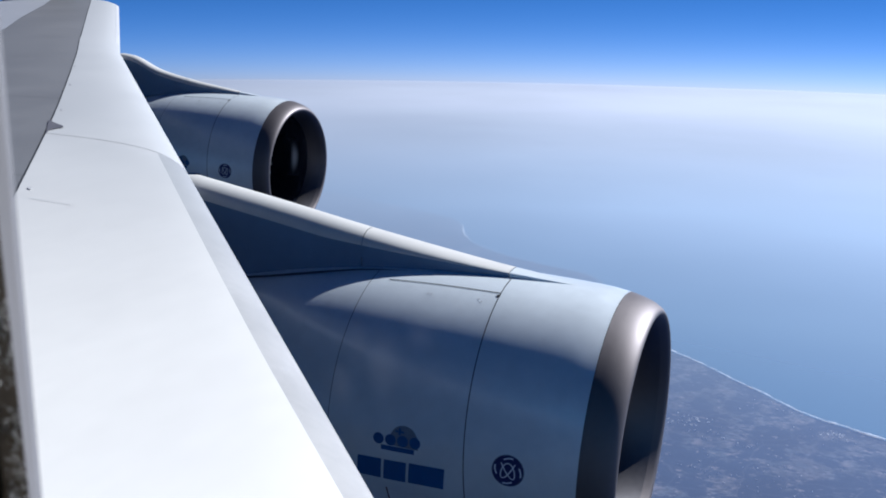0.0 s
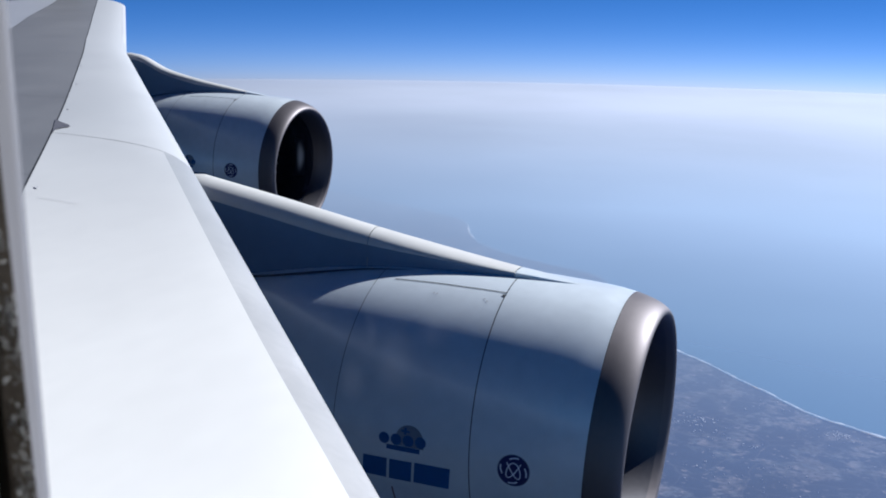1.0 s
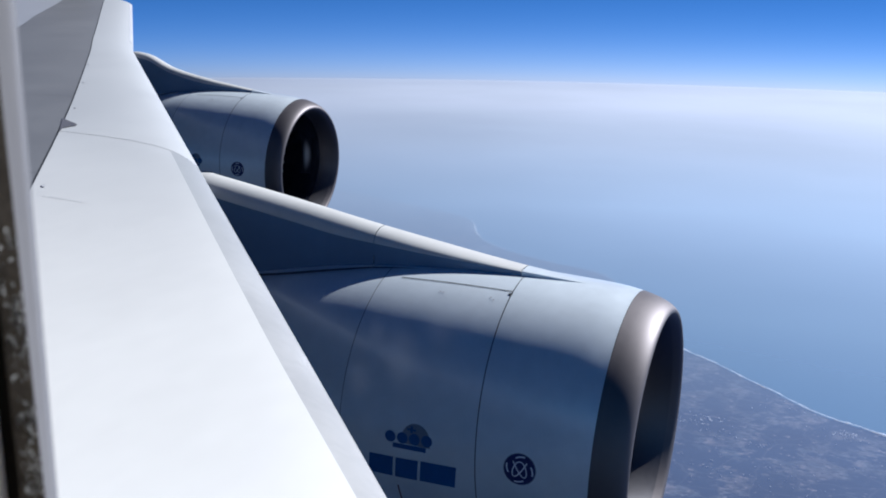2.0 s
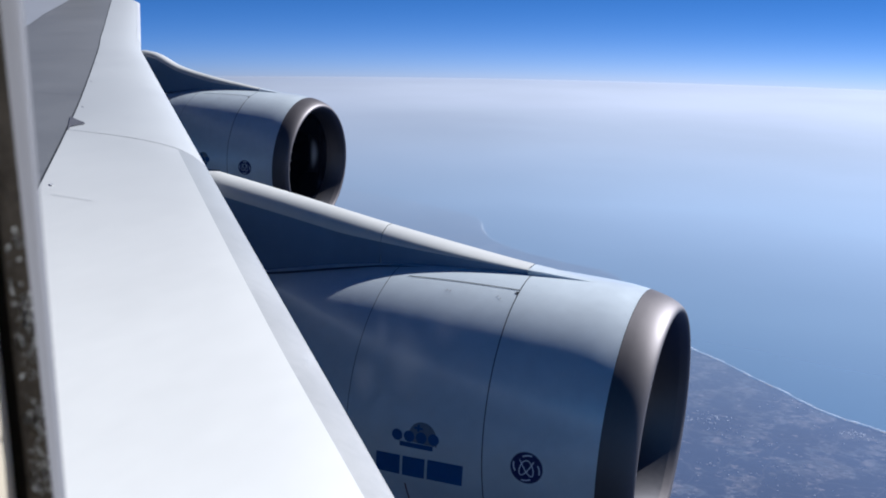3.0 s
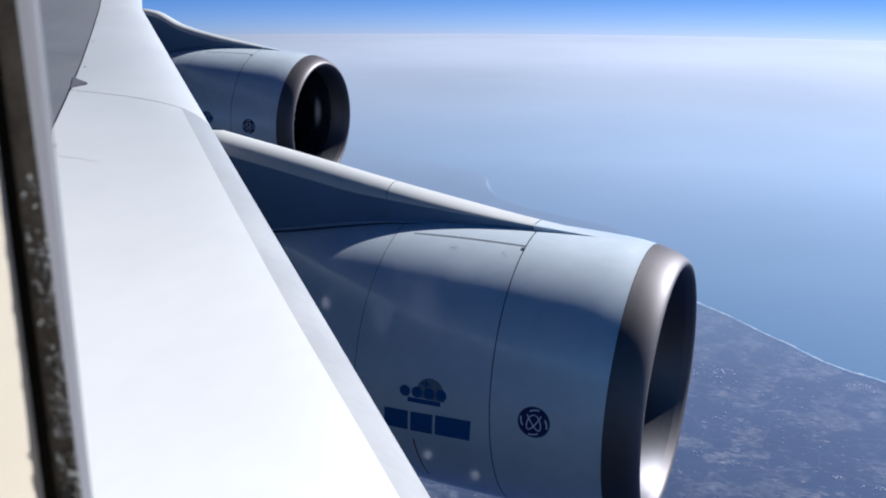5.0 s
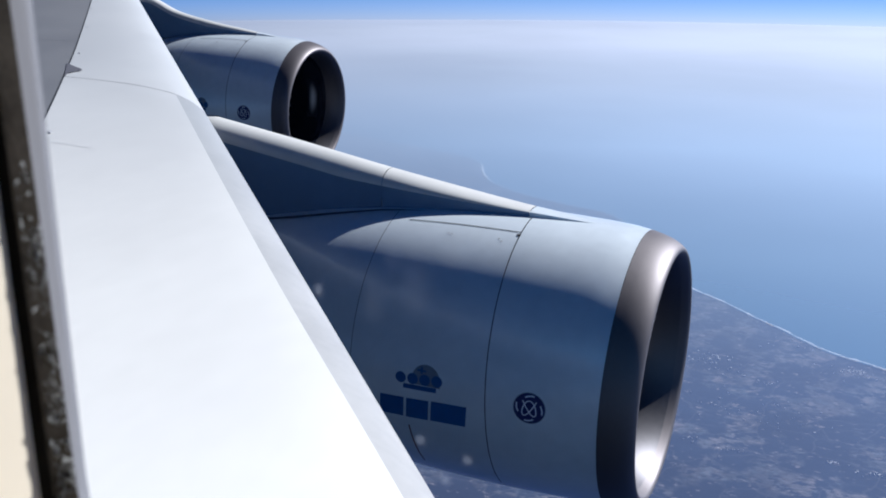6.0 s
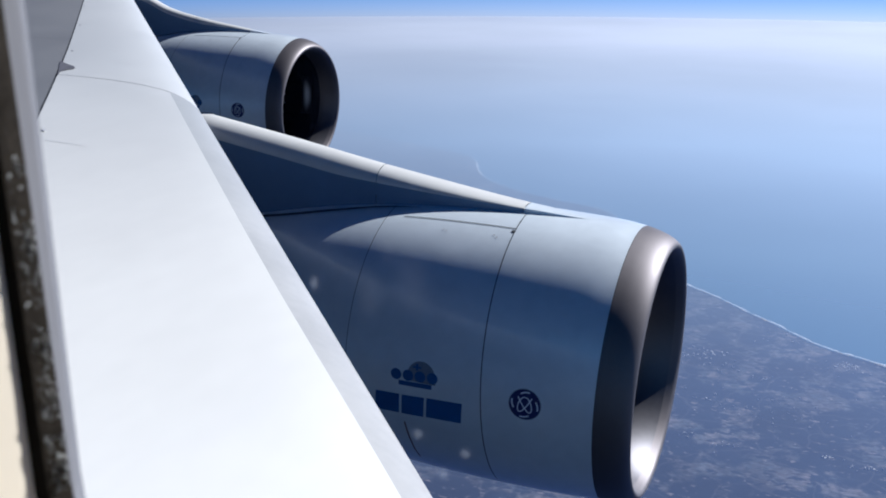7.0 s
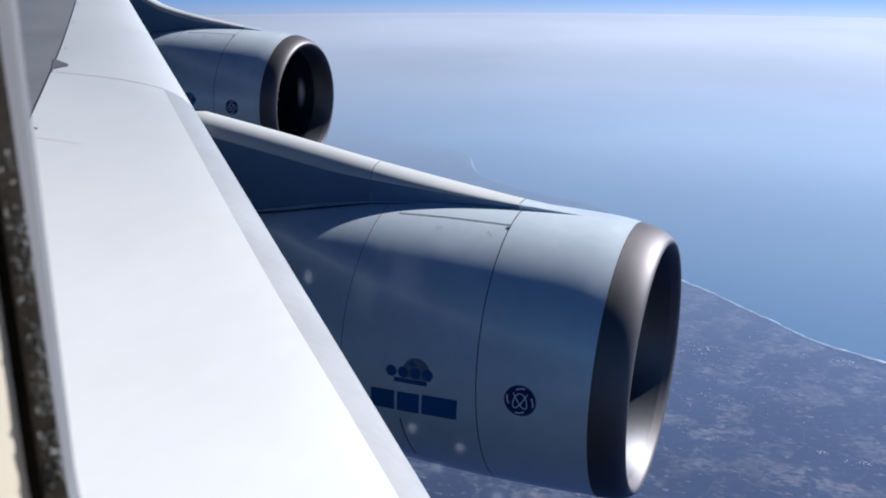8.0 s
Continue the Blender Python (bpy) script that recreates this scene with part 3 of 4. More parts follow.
def build_engine():
    eng = tagged(new("jet_engine"), "large turbofan engine with pale grey cowl and bare metal inlet lip", "jet engine", "engines under the wing")
    n = 320

    def band(name, a, b, mat, label, nu=14, up=0.0):
        return sheet(name, lambda u, v: cowl_point(a(360 * v) + (b(360 * v) - a(360 * v)) * u, 360 * v, up), nu, n, mat, eng, label, closed=True)
    lip_n = len(LIPS) - 1

    def lip_f(u, v):
        k = min(lip_n - 1, int(u * lip_n * 0.99999))
        t = u * lip_n - k
        p = [LIPS[max(0, min(lip_n, k + d))] for d in (-1, 0, 1, 2)]
        s, r = (0.5 * ((2 * p[1][i]) + (-p[0][i] + p[2][i]) * t + (2 * p[0][i] - 5 * p[1][i] + 4 * p[2][i] - p[3][i]) * t * t + (-p[0][i] + 3 * p[1][i] - 3 * p[2][i] + p[3][i]) * t ** 3) for i in (0, 1))
        return cowl_point(s, 360 * v, r=r)
    sheet("inlet_lip", lip_f, lip_n * 4, n, LIP, eng, "bare metal inlet lip", closed=True)
    inlet = band("inlet_cowl", seam_front, lambda p: -0.297, COWL, "pale grey painted inlet cowl")
    fan_cowl = band("fan_cowl", lambda p: -2.53, lambda p: seam_front(p) - 0.009, COWL, "pale grey painted fan cowl door")
    band("reverser_cowl", lambda p: -4.25, lambda p: -2.535, COWL, "pale grey painted thrust reverser cowl")
    band("inner_liner", lambda p: -4.2, lambda p: -0.3, DARK, "", 24, -0.02)
    duct = [(-1.5, 1.16), (-1.2, 1.16), (-0.9, 1.06), (-0.65, 0.995), (-0.48, 0.963), (-0.36, 0.970)]
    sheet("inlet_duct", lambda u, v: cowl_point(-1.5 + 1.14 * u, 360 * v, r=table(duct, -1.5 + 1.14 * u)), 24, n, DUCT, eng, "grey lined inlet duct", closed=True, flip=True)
    sheet("inlet_barrel", lambda u, v: cowl_point(-0.36 + 0.27 * u, 360 * v, r=table(BARREL, -0.36 + 0.27 * u)), 12, n, BARRELMETAL, eng, "metal barrel behind the lip, painted darker for shade", closed=True, flip=True)
    # a glint painted pale on the lining's outboard side
    sheet("duct_glint", lambda u, v: cowl_point(-0.80 + 0.26 * u, 158 + 44 * v, r=table(duct, -0.80 + 0.26 * u) - 0.004), 6, 24, GLINT, eng, "pale glint painted on the duct lining")
    sheet("fan_frame", lambda u, v: cowl_point(-1.52, 360 * v, r=0.2 + 0.98 * u), 2, 48, DARK, eng, closed=True)
    # spinner
    spin = [(-1.42, 0.42), (-1.3, 0.36), (-1.15, 0.22), (-1.05, 0.11), (-1.0, 0.035), (-0.98, 0.002)]
    sheet("spinner", lambda u, v: cowl_point(-1.42 + 0.44 * u, 360 * v, r=table(spin, -1.42 + 0.44 * u)), 14, 32, SPINNER, eng, "dark spinner", closed=True)
    # one fan blade, then its repeats on the same mesh
    bm = bmesh.new()
    cols = []
    for i in range(7):
        t = i / 6
        r = 0.36 + 0.785 * t
        tw, c = radians(22 + 38 * t), 0.13 + 0.05 * t
        row = []
        for w, d in ((-1, -0.006), (1, -0.004), (1, 0.004), (-1, 0.006)):
            along = w * c
            row.append(bm.verts.new((-1.33 + along * math.cos(tw) * 0.75, along * math.sin(tw) + d, r)))
        cols.append(row)
    for p, q in zip(cols, cols[1:]):
        for k in range(4):
            bm.faces.new((p[k], p[(k + 1) % 4], q[(k + 1) % 4], q[k]))
    bm.faces.new(cols[0][::-1])
    bm.faces.new(cols[-1])
    blade = part("fan_blade", bm, BLADE, eng, "dark titanium fan blade")
    blade.matrix_basis = Matrix.Translation((0, 0, 0.03))
    for k in range(1, 38):
        b = new("fan_blade", blade.data)
        b.parent = eng
        b.matrix_basis = Matrix.Translation((0, 0, 0.03)) @ Matrix.Rotation(2 * math.pi * k / 38, 4, "X")
        b["label"] = "dark titanium fan blade"
    # core behind the fan nozzle
    core = [(-6.9, 0.05), (-6.2, 0.33), (-5.7, 0.42), (-5.69, 0.55), (-5.2, 0.66), (-4.3, 0.74), (-3.6, 0.76)]
    sheet("core_cowl", lambda u, v: cowl_point(-6.9 + 3.3 * u, 360 * v, r=table(core, -6.9 + 3.3 * u)), 26, 48, LIP, eng, "metal core cowl and plug", closed=True)
    sheet("nozzle_inner", lambda u, v: cowl_point(-4.25 + 0.8 * u, 360 * v, r=0.91 + 0.06 * u), 3, n, DARK, eng, closed=True, flip=True)

    # markings and small fittings on the skin, drawn in metres: a along the axis, b round the cowl
    def ribbon(name, path, width, mat, parent, up=0.004, label=""):
        verts, faces = [], []
        for i, (s, phi) in enumerate(path):
            p, q = path[max(0, i - 1)], path[min(len(path) - 1, i + 1)]
            dx, dy = q[0] - p[0], (q[1] - p[1]) * 0.0225
            m = math.hypot(dx, dy) or 1
            ox, oy = -dy / m * width / 2, dx / m * width / 2 / 0.0225
            verts += [cowl_point(s + ox, phi + oy, up), cowl_point(s - ox, phi - oy, up)]
        for i in range(len(path) - 1):
            faces.append((2 * i, 2 * i + 1, 2 * i + 3, 2 * i + 2))
        return mesh_object(name, verts, faces, mat, parent, label)

    def disc_mark(name, s, phi, r, mat, parent, up=0.004, label="", inner=0.0):
        def f(u, v):
            rr, a = inner + (r - inner) * u, 2 * math.pi * v
            return cowl_point(s + rr * math.cos(a), phi + rr * math.sin(a) / 0.0225, up)
        return sheet(name, f, 3, 40, mat, parent, label, closed=True)

    def bar(name, s0, s1, p0, p1, mat, parent, up=0.004, label="", slant=0.0, slope=0.0):
        def f(u, v):
            return cowl_point(s0 + (s1 - s0) * u + slant * v, p0 + (p1 - p0) * v + slope * u, up)
        return sheet(name, f, 6, 6, mat, parent, label)
    ribbon("hinge_joint", [(-2.36 + 0.0535 * k, 70.5) for k in range(21)], 0.010, DARK, fan_cowl)
    ribbon("sealant_joint", [(-1.965, -19), (-1.96, -22), (-1.95, -28), (-1.935, -36), (-1.92, -43)], 0.014, REDBROWN, fan_cowl)
    for s in (-1.92, -1.89, -1.45, -1.42):
        disc_mark("latch_rivet", s, 64.2 + 0.6 * math.sin(s * 90), 0.008, STAIN, fan_cowl)
    disc_mark("latch_cap", -1.30, 68.5, 0.018, DARK, fan_cowl)
    # the airline's mark: three blocks under a crest of discs
    for s0, s1, mid in ((-2.24, -2.01, 0), (-1.985, -1.775, 0.6), (-1.75, -1.425, 1.4)):
        bar("marking_block", s0, s1, -15.6 + mid, -6.8 + mid, BLUE, fan_cowl, 0.004, "blue block of the airline's mark", 0.015, 0.6)
    bar("crest_base", -2.0, -1.69, -2.1, -0.2, BLUE, fan_cowl, 0.004, "", 0.0, 0.5)

    def dome(u, v):
        a = math.pi * u
        return cowl_point(-1.79 + 0.135 * v * math.cos(a), 0.4 + 8.4 * v * math.sin(a) ** 0.75, 0.0035)
    sheet("crest_field", dome, 24, 4, PALEBLUE, fan_cowl, "faded grey-blue crest dome")
    for k in range(4):
        disc_mark("crest_dot", -2.025 + 0.113 * k, 2.1 + 0.3 * k, 0.050, BLUE, fan_cowl, 0.006)
    bar("crest_cross", -1.87, -1.79, 5.9, 6.6, BLUE, fan_cowl, 0.006)
    bar("crest_cross", -1.84, -1.82, 5.0, 7.6, BLUE, fan_cowl, 0.0065)
    # the maker's round emblem: a navy disc, rim arcs and two curls
    c, q = (-0.863, -0.2), 0.0225
    emblem = disc_mark("emblem", *c, 0.132, NAVY, inlet, 0.004, "round navy maker's emblem with white curls")

    def curve(name, f, n_, width, up=0.007):
        path = []
        for i in range(n_ + 1):
            x, y = f(i / n_)
            path.append((c[0] + x, c[1] + y / q))
        return ribbon(name, path, width, PALE, emblem, up)
    for k in range(4):
        a0 = math.pi / 2 * (k + 1) - 0.35
        curve("rim_arc", lambda t, a0=a0: ((0.116 - 0.016 * t) * math.cos(a0 + 0.75 * t), (0.116 - 0.016 * t) * math.sin(a0 + 0.75 * t)), 10, 0.013)
    curve("curl", lambda t: (0.060 * math.sin(6 * math.pi * t + 0.4), 0.066 * math.sin(8 * math.pi * t)), 140, 0.010)
    disc_mark("emblem_rim", *c, 0.139, PALEBLUE, emblem, 0.0035, "", 0.132)
    return eng


engine = build_engine()
POSE_IN = pose(0, 11.68, 0, 0, 1.956, -1.19)
POSE_OUT = pose(-8.484, 21.18, 0.571, 0, 1.956, -1.19)
engine.matrix_basis = POSE_IN
copy_thing(engine, POSE_OUT)


# ---- pylons ----
def build_pylon(at, y0, x0, z0, ridge, seam, slim, label):
    """A pylon from its tip on the nacelle to under the wing; ridge is a table of (x, z) relative to the inlet."""
    py = tagged(new("engine_pylon"), label, "engine pylon", "pylons under the wing")
    end = ridge[0][0]

    def half(x):
        return slim * table([(end - 4, 0.06), (end - 2.5, 0.15), (end, 0.21), (-2.6, 0.205), (-2.0, 0.185), (-1.3, 0.125), (-0.9, 0.07), (-0.6, 0.006)], x)

    def section(x, v):
        # v from 0 on the inboard foot, over the ridge, to 1 on the outboard foot
        w, top = half(x), (table(ridge, x) if x > end else ridge[0][1] + (x - end) * 0.12)
        foot = 0.62 if x > -3.0 else 0.62 + (-3.0 - x) * 0.05
        r = max(0.004, min(0.85 * w, 0.5 * (top - 1.385)))
        if v < 0.3:
            return (-w, foot + (top - r - foot) * v / 0.3)
        if v > 0.7:
            return (w, foot + (top - r - foot) * (1 - v) / 0.3)
        a = math.pi * (v - 0.3) / 0.4
        return (-w * math.cos(a), top - r + r * math.sin(a))

    def body(name, xa, xb, nx, mat, lab, v0=0.0, v1=1.0, nv=100):
        def f(u, v):
            x = xa + (xb - xa) * u
            y, z = section(x, v0 + (v1 - v0) * v)
            return Vector((x0 + x, y0 + y - 0.021 * x, z0 + z))
        return sheet(name, f, nx, nv, mat, py, lab)
    for name, xa, xb, nx in (("rear", end - 4, seam - 0.003, 40), ("front", seam + 0.003, -1.285, 30)):
        body(name + "_fairing", xa, xb, nx, PYLONSHADE, "blue-grey side fairing with its shade painted in", 0.0, 0.31, 12)
        body(name + "_fairing", xa, xb, nx, PYLONSHADE, "blue-grey side fairing with its shade painted in", 0.69, 1.0, 12)
        body("ridge_lit", xa, xb, nx, RIDGELIT, "rounded ridge painted white as in sun", 0.31, 0.69, 48)
    body("tip_fairing", -1.277, -0.6, 24, COWL, "white tip fairing on the cowl")
    # a shallow chine along the side above the reverser
    def chine(u, v):
        x = -4.6 + 2.2 * u
        w = half(x)
        z = 1.08 + 0.11 * (x + 3.75)
        a = math.pi * v
        return Vector((x0 + x, y0 - w - 0.03 * math.sin(a) - 0.021 * x, z0 + z + 0.03 * math.cos(a)))
    sheet("side_chine", chine, 20, 6, PYLONSHADE, py, "shallow chine")
    # a dark strip painted as the crease's shade where the fairing stands on the cowl
    verts, faces = [], []
    for k in range(41):
        s = -4.2 + 1.95 * k / 40
        r = table(OUTER, s)
        phi = math.degrees(math.acos(min(0.9, (half(s) + 0.004) / r)))
        for d in (0.0, -1.2, -2.4):
            verts.append(at @ cowl_point(s, phi + d * (1 - (k / 40) ** 3) - 2.2 - 2.6 * math.sin(math.pi * min(1.0, k / 30)), 0.006))
    for k in range(40):
        for d in (0, 1):
            a = 3 * k + d
            faces.append((a, a + 1, a + 4, a + 3))
    mesh_object("crease_strip", verts, faces, CREASE, py, "dark painted shade in the crease between fairing and cowl")
    return py


build_pylon(POSE_IN, 11.68, 0, 0, [(-4.68, 2.035), (-3.7, 1.858), (-2.52, 1.630), (-1.3, 1.418), (-0.8, 1.352), (-0.6, 1.325)], -2.71, 1.0, "blue-grey engine pylon, sides painted shaded, rounded ridge painted sunlit")
build_pylon(POSE_OUT, 21.18, -8.484, 0.571, [(-4.05, 2.075), (-3.68, 2.015), (-3.16, 1.788), (-2.37, 1.602), (-1.6, 1.472), (-0.8, 1.342), (-0.6, 1.312)], -2.5, 0.62, "blue-grey engine pylon, sides painted shaded, humped ridge painted sunlit")

# ---- the hull and the cabin round the camera ----
EYE = (1.457, 2.494, 3.766)


def hull_point(x, a):
    """The hull's rounded-square section, slimmer towards nose and tail."""
    k = 1 - max(0.0, (x - 14) / 14) ** 2 * 0.8 - max(0.0, (-x - 22) / 24) ** 2 * 0.8
    c, q = math.cos(a), math.sin(a)
    return Vector((x, math.copysign(2.87 * abs(q) ** (2 / 3), q) * k, 1.9 + math.copysign(4.2 * abs(c) ** (2 / 3), c) * k))


BELLY_Z = 0.6  # the blue paint ends here, over a pale grey belly


def hull_ring():
    verts, faces = [], []
    xs = [-44, -38, -32, -26, -20, -14, -8, -3, 0.9, 1.9, 6, 11, 16, 20, 24, 28]
    angs = [math.acos(((3.32 - 1.9) / 4.2) ** 1.5), math.acos(((4.12 - 1.9) / 4.2) ** 1.5)]
    side = math.acos(-(((1.9 - BELLY_Z) / 4.2) ** 1.5))
    ring = sorted([2 * math.pi * k / 64 for k in range(64) if not angs[1] - 0.03 < 2 * math.pi * k / 64 < angs[0] + 0.03] + angs + [side, 2 * math.pi - side])
    m = len(ring)
    for x in xs:
        verts += [hull_point(x, a) for a in ring]
    hole = ring.index(angs[1])
    for i in range(len(xs) - 1):
        for j in range(m):
            if j == hole and xs[i] == 0.9:
                continue
            k = (j + 1) % m
            faces.append((i * m + j, i * m + k, (i + 1) * m + k, (i + 1) * m + j))
    faces += [tuple(range(m)), tuple((len(xs) - 1) * m + j for j in reversed(range(m)))]
    ob = mesh_object("fuselage", verts, faces, HULL)
    ob.data.materials.append(BELLY)
    for f in ob.data.polygons:
        f.material_index = int(f.center.z < BELLY_Z - 0.01)
    return ob


tagged(hull_ring(), "airliner fuselage painted blue over a pale grey belly", "fuselage", "", "structure")


def window_loop(grow, y, shear=0.03, n=12):
    """The window's rounded outline, grown by some metres, at a depth y from the eye."""
    ax, bx, az, bz, r = -0.2465 - grow, 0.062 + grow, -0.262 - grow, 0.128 + grow, 0.075 + grow * 0.8
    pts = []
    for cx, cz, a0 in ((bx - r, bz - r, 0), (ax + r, bz - r, 90), (ax + r, az + r, 180), (bx - r, az + r, 270)):
        for k in range(n + 1):
            a = radians(a0 + 90 * k / n)
            x, z = cx + r * math.cos(a), cz + r * math.sin(a)
            pts.append(Vector((EYE[0] + x - shear * (z + 0.09), EYE[1] + y, EYE[2] + z)))
    return pts


def rings(name, loops, mat, parent, label=""):
    m = len(loops[0])
    verts = [v for lp in loops for v in lp]
    faces = [(i * m + j, i * m + (j + 1) % m, (i + 1) * m + (j + 1) % m, (i + 1) * m + j) for i in range(len(loops) - 1) for j in range(m)]
    return mesh_object(name, verts, faces, mat, parent, label)


def plate(loop, x0, x1, z0, z1):
    """Faces between a window outline and a surrounding rectangle in the same plane."""
    out = []
    cx, cz = (x0 + x1) / 2, (z0 + z1) / 2
    for p in loop:
        dx, dz = p.x - EYE[0] + 0.092, p.z - EYE[2] + 0.067
        k = min((x1 - cx) / max(abs(dx), 1e-6), (z1 - cz) / max(abs(dz), 1e-6))
        out.append(Vector((cx + dx * k, p.y, cz + dz * k)))
    return out


inner = window_loop(0.055, 0.165)
wall = rings("wall_window", [plate(inner, -1.0, 3.6, 2.42, 4.4), inner], CREAM, None)
tagged(wall, "cream plastic cabin sidewall with window opening", "wall", "", "structure")
outer_loop = window_loop(-0.0014, 0.2765, 0.02)
skin_plate = rings("hull_plate", [plate(outer_loop, 0.88, 1.92, 3.28, 4.16), outer_loop], HULL, None)
tagged(skin_plate, "blue hull plate round the cabin window", "hull plate", "", "structure")

window = tagged(new("window_1"), "cabin window with cream reveal, dark seal and clear pane", "window", "", "structure")
rings("window_reveal", [window_loop(0.055, 0.165), window_loop(0.045, 0.17), window_loop(0.028, 0.195), window_loop(0.014, 0.23), window_loop(0.0053, 0.2598, 0.03)], CREAM, window, "cream plastic reveal")
rings("seal", [window_loop(0.0053, 0.2598, 0.03), window_loop(0.0040, 0.2606, 0.033), window_loop(0.0022, 0.2621, 0.036)], RUBBER, window, "black rubber seal")
rings("gasket", [window_loop(0.0022, 0.2621, 0.036), window_loop(0.0012, 0.2635, 0.038), window_loop(-0.0004, 0.2660, 0.042), window_loop(-0.0018, 0.2682, 0.045)], GASKET, window, "dark brown gasket speckled with frost")
rings("window_frame", [window_loop(-0.0018, 0.2682, 0.045), window_loop(-0.0017, 0.2700, 0.036), window_loop(-0.0014, 0.2735, 0.02), window_loop(-0.0014, 0.2765, 0.02)], FRAME, window, "grey metal outer frame")


def pane():
    m, n, l = nodes_of("window_pane")
    n.remove(n["Principled BSDF"])
    a, g, mix, fr = n.new("ShaderNodeBsdfTransparent"), n.new("ShaderNodeBsdfGlossy"), n.new("ShaderNodeMixShader"), n.new("ShaderNodeFresnel")
    a.inputs[0].default_value = (0.97, 0.98, 0.985, 1)
    g.inputs["Roughness"].default_value = 0.02
    fr.inputs[0].default_value = 1.1
    l.new(fr.outputs[0], mix.inputs[0])
    l.new(a.outputs[0], mix.inputs[1])
    l.new(g.outputs[0], mix.inputs[2])
    l.new(mix.outputs[0], n["Material Output"].inputs[0])
    bm = bmesh.new()
    bm.faces.new([bm.verts.new(v) for v in window_loop(-0.0009, 0.2740, 0.02)])
    ob = part("pane", bm, m, window, "clear acrylic pane", False)
    ob.visible_shadow = False
    return ob


pane()


def spot_material(name, veil):
    """A dried water spot or a smear: soft-edged, thin and milky."""
    m, n, l = nodes_of(name)
    n.remove(n["Principled BSDF"])
    tc, ln, rng = n.new("ShaderNodeTexCoord"), n.new("ShaderNodeVectorMath"), n.new("ShaderNodeMapRange")
    ln.operation = "LENGTH"
    l.new(tc.outputs["Object"], ln.inputs[0])
    l.new(ln.outputs["Value"], rng.inputs[0])
    rng.inputs[1].default_value, rng.inputs[2].default_value, rng.inputs[3].default_value, rng.inputs[4].default_value = 0.1, 1.0, veil, 0.0
    rng.interpolation_type = "SMOOTHSTEP"
    a, b, mix = n.new("ShaderNodeBsdfTransparent"), n.new("ShaderNodeBsdfTranslucent"), n.new("ShaderNodeMixShader")
    b.inputs[0].default_value = (0.85, 0.88, 0.92, 1)
    l.new(rng.outputs[0], mix.inputs[0])
    l.new(a.outputs[0], mix.inputs[1])
    l.new(b.outputs[0], mix.inputs[2])
    l.new(mix.outputs[0], n["Material Output"].inputs[0])
    return m


SPOT, SMEAR = spot_material("dried_water_spot", 0.085), spot_material("faint_smear", 0.010)


def marks(name, label, mat, places):
    """Soft round marks on the pane's inner face: sideways, up, radius and how tall."""
    bm = bmesh.new()
    bmesh.ops.create_circle(bm, cap_ends=True, segments=24, radius=1.0)
    bmesh.ops.rotate(bm, verts=bm.verts, matrix=Matrix.Rotation(math.pi / 2, 3, "X"))
    first = part(name, bm, mat, window, label, False)
    for k, (x, z, r, tall) in enumerate(places):
        ob = first if k == 0 else new(name, first.data)
        ob.parent = window
        ob["label"] = label
        ob.matrix_basis = Matrix.LocRotScale((EYE[0] + x, EYE[1] + 0.2736 - 0.00002 * k, EYE[2] + z), None, (r, 1, r * tall))


marks("water_spot", "small dried water spot", SPOT, [(-0.1469, -0.1057, 0.0017, 1.8), (-0.1140, -0.1490, 0.0020, 1.0), (-0.0990, -0.1528, 0.0020, 1.0), (-0.1059, -0.1606, 0.0022, 1.0), (-0.0873, -0.1664, 0.0026, 0.8)])
marks("smear", "faint pale smear on the pane", SMEAR, [(-0.1154, -0.1000, 0.0075, 1.9), (-0.1290, -0.1085, 0.0050, 1.6), (-0.1040, -0.0900, 0.0060, 1.2), (-0.1230, -0.0930, 0.0030, 2.6)])


def gasket_point(y, z, up=0.0):
    t = (y - 0.2621) / 0.0061
    g, lean = 0.0022 - 0.0040 * t, 0.036 + 0.009 * t
    return Vector((EYE[0] - 0.2465 - g + up - lean * (z + 0.09), EYE[1] + y, EYE[2] + z))


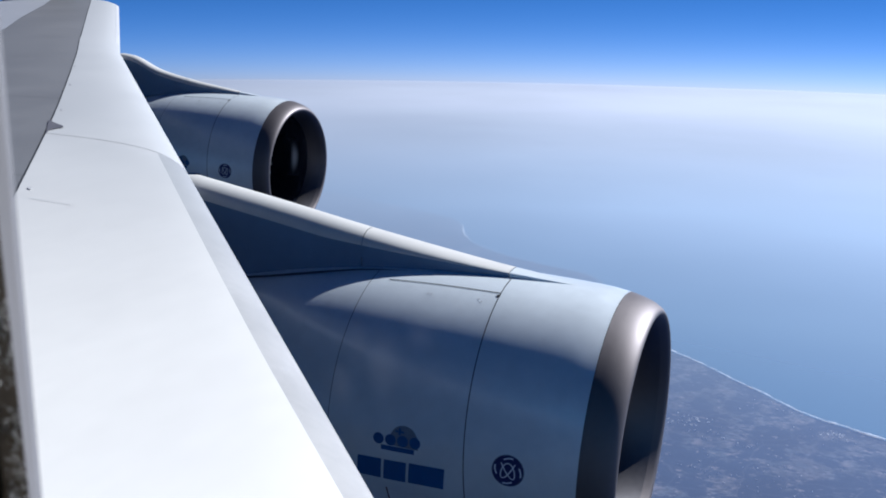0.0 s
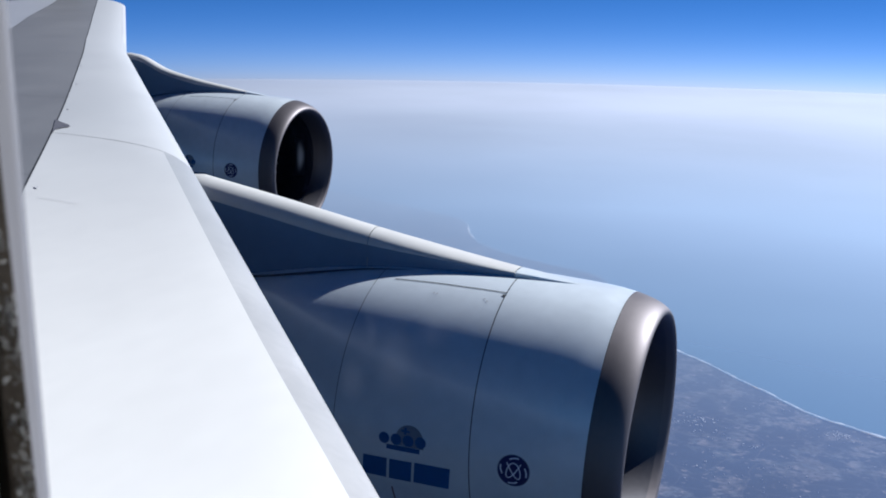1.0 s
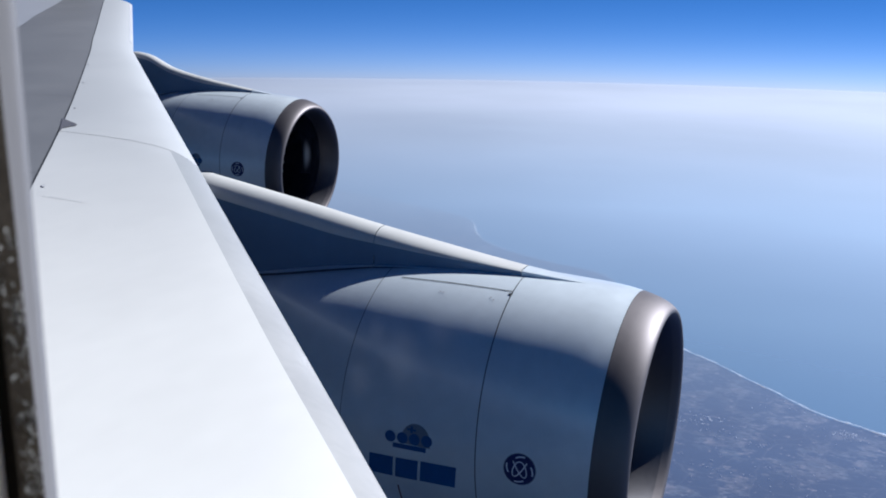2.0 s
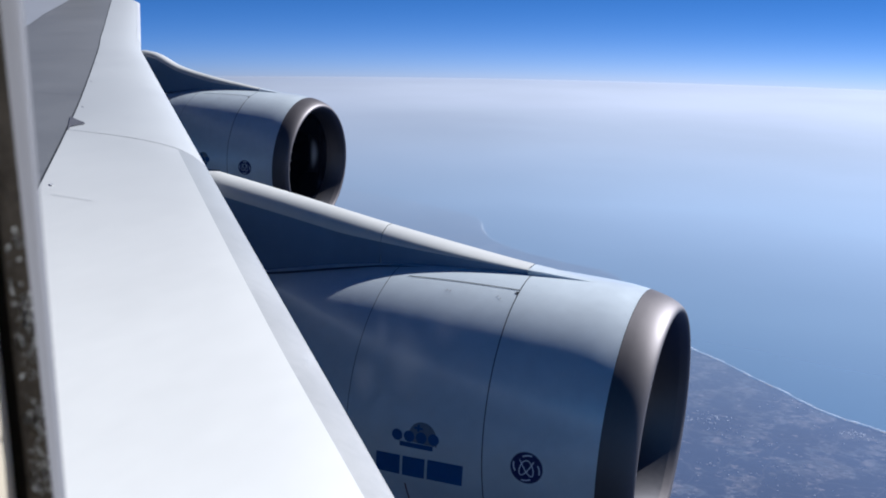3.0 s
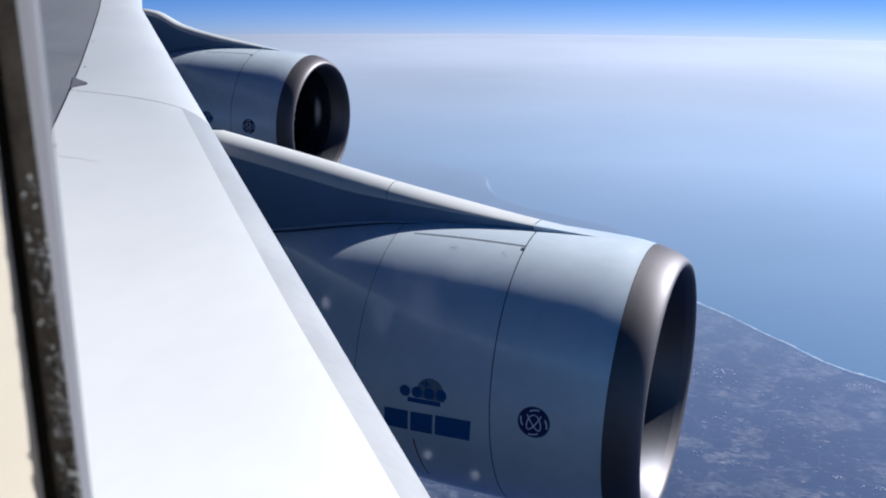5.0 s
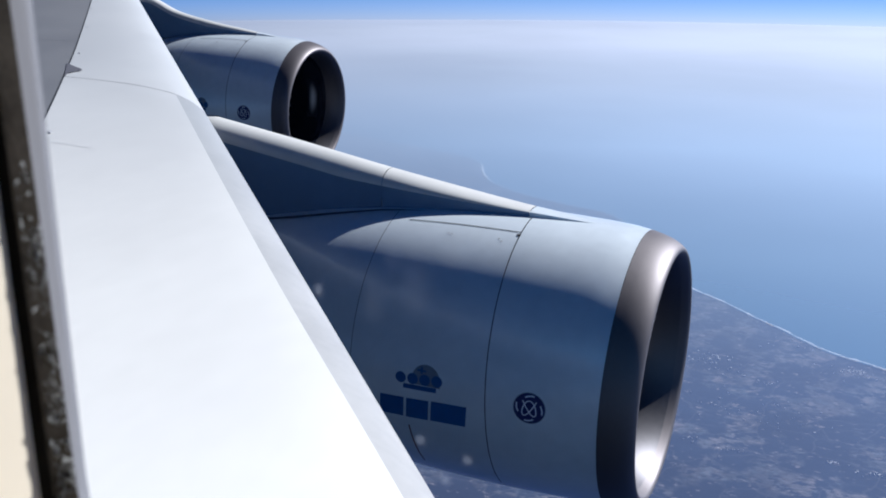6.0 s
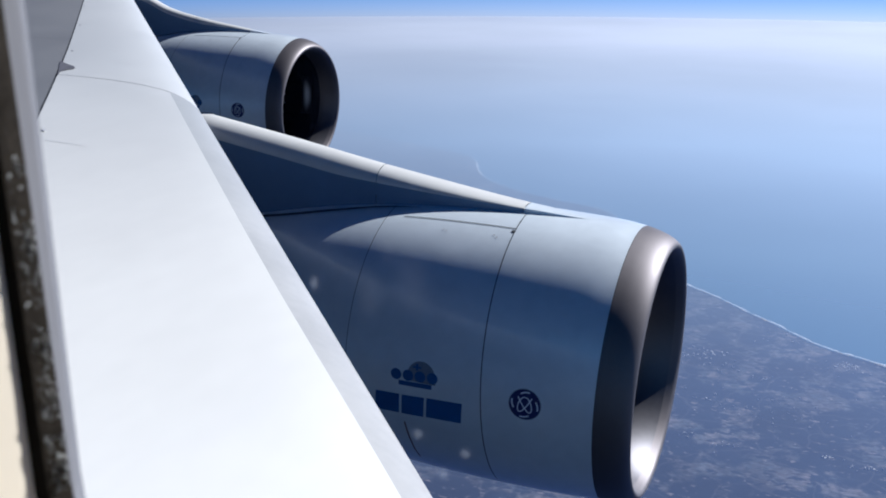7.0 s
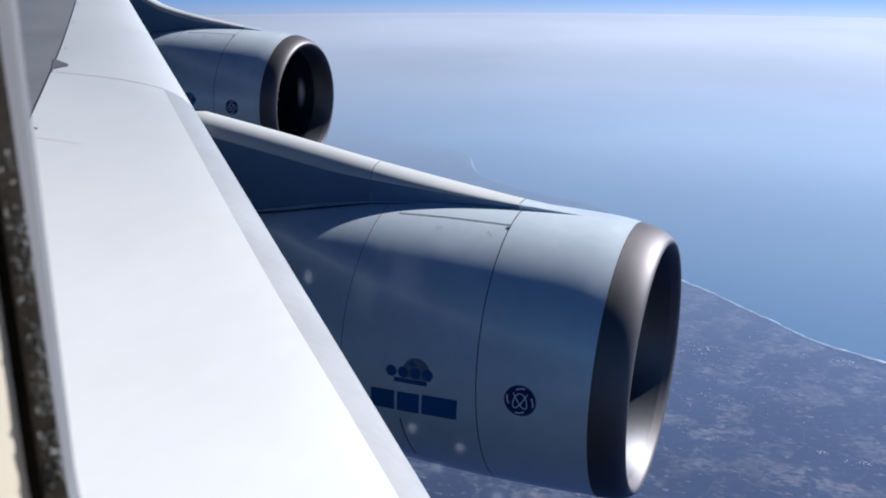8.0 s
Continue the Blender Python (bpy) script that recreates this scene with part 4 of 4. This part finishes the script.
def frost():
    """Clumps of frost on the gasket's aft side: branching threads with grains among them."""
    rnd = random.Random(4)
    middles = [-0.078, -0.097, -0.103, -0.111, -0.118, -0.134, -0.139, -0.152, -0.158, -0.172, -0.180, -0.188]
    for k, mid in enumerate(middles):
        bm = bmesh.new()
        for _ in range(7):
            y, z = rnd.uniform(0.2638, 0.2672), rnd.gauss(mid, 0.0028)
            turn, rad = rnd.uniform(0, 6.28), rnd.uniform(0.0003, 0.0007)
            last = None
            for step in range(7):
                w = rad * (0.5 + rnd.random())
                p = gasket_point(min(0.2677, max(0.2633, y)), z, w * 0.08)
                ring = [bm.verts.new(p + Vector((0.25 * w * math.sin(a), w * math.cos(a) * math.cos(turn), w * math.cos(a) * -math.sin(turn)))) for a in (0, 1.57, 3.14, 4.71)]
                if last:
                    for q in range(4):
                        bm.faces.new((last[q], last[(q + 1) % 4], ring[(q + 1) % 4], ring[q]))
                last = ring
                turn += rnd.gauss(0, 0.7)
                y, z = y + 0.0006 * math.sin(turn), z + 0.0011 * math.cos(turn)
        for _ in range(13):
            p = gasket_point(rnd.uniform(0.2636, 0.2676), rnd.gauss(mid, 0.0035))
            r = 0.0002 + 0.0006 * rnd.random() ** 3
            ball = bmesh.ops.create_icosphere(bm, subdivisions=1, radius=r)["verts"]
            for v in ball:
                v.co *= 1 + 0.5 * noise.noise(v.co * 4000 + Vector((k, 0, 0)))
                v.co.x *= 0.3
                v.co += p
        part("frost_clump", bm, FROST, window, "grey thready frost clump")


frost()


def slab(name, x0, x1, y0, y1, z0, z1, mat, label, category):
    bm = bmesh.new()
    bmesh.ops.create_cube(bm, size=1)
    for v in bm.verts:
        v.co = ((x0, x1)[v.co.x > 0], (y0, y1)[v.co.y > 0], (z0, z1)[v.co.z > 0])
    me = bpy.data.meshes.new(name)
    bm.to_mesh(me)
    bm.free()
    me.materials.append(mat)
    return tagged(new(name, me), label, category, "", "structure")


slab("floor", -1.0, 3.6, -2.4, 2.66, 2.42, 2.5, CARPET, "dark blue carpeted cabin floor", "floor")
slab("ceiling", -1.0, 3.6, -2.4, 2.66, 4.4, 4.44, CREAM, "plain cream cabin ceiling", "ceiling")
slab("wall_inboard", -1.0, 3.6, -2.45, -2.4, 2.5, 4.4, CREAM, "plain cream cabin wall", "wall")
slab("wall_aft", -1.05, -1.0, -2.4, 2.66, 2.5, 4.4, CREAM, "plain cream cabin partition", "wall")
slab("wall_forward", 3.6, 3.65, -2.4, 2.66, 2.5, 4.4, CREAM, "plain cream cabin partition", "wall")
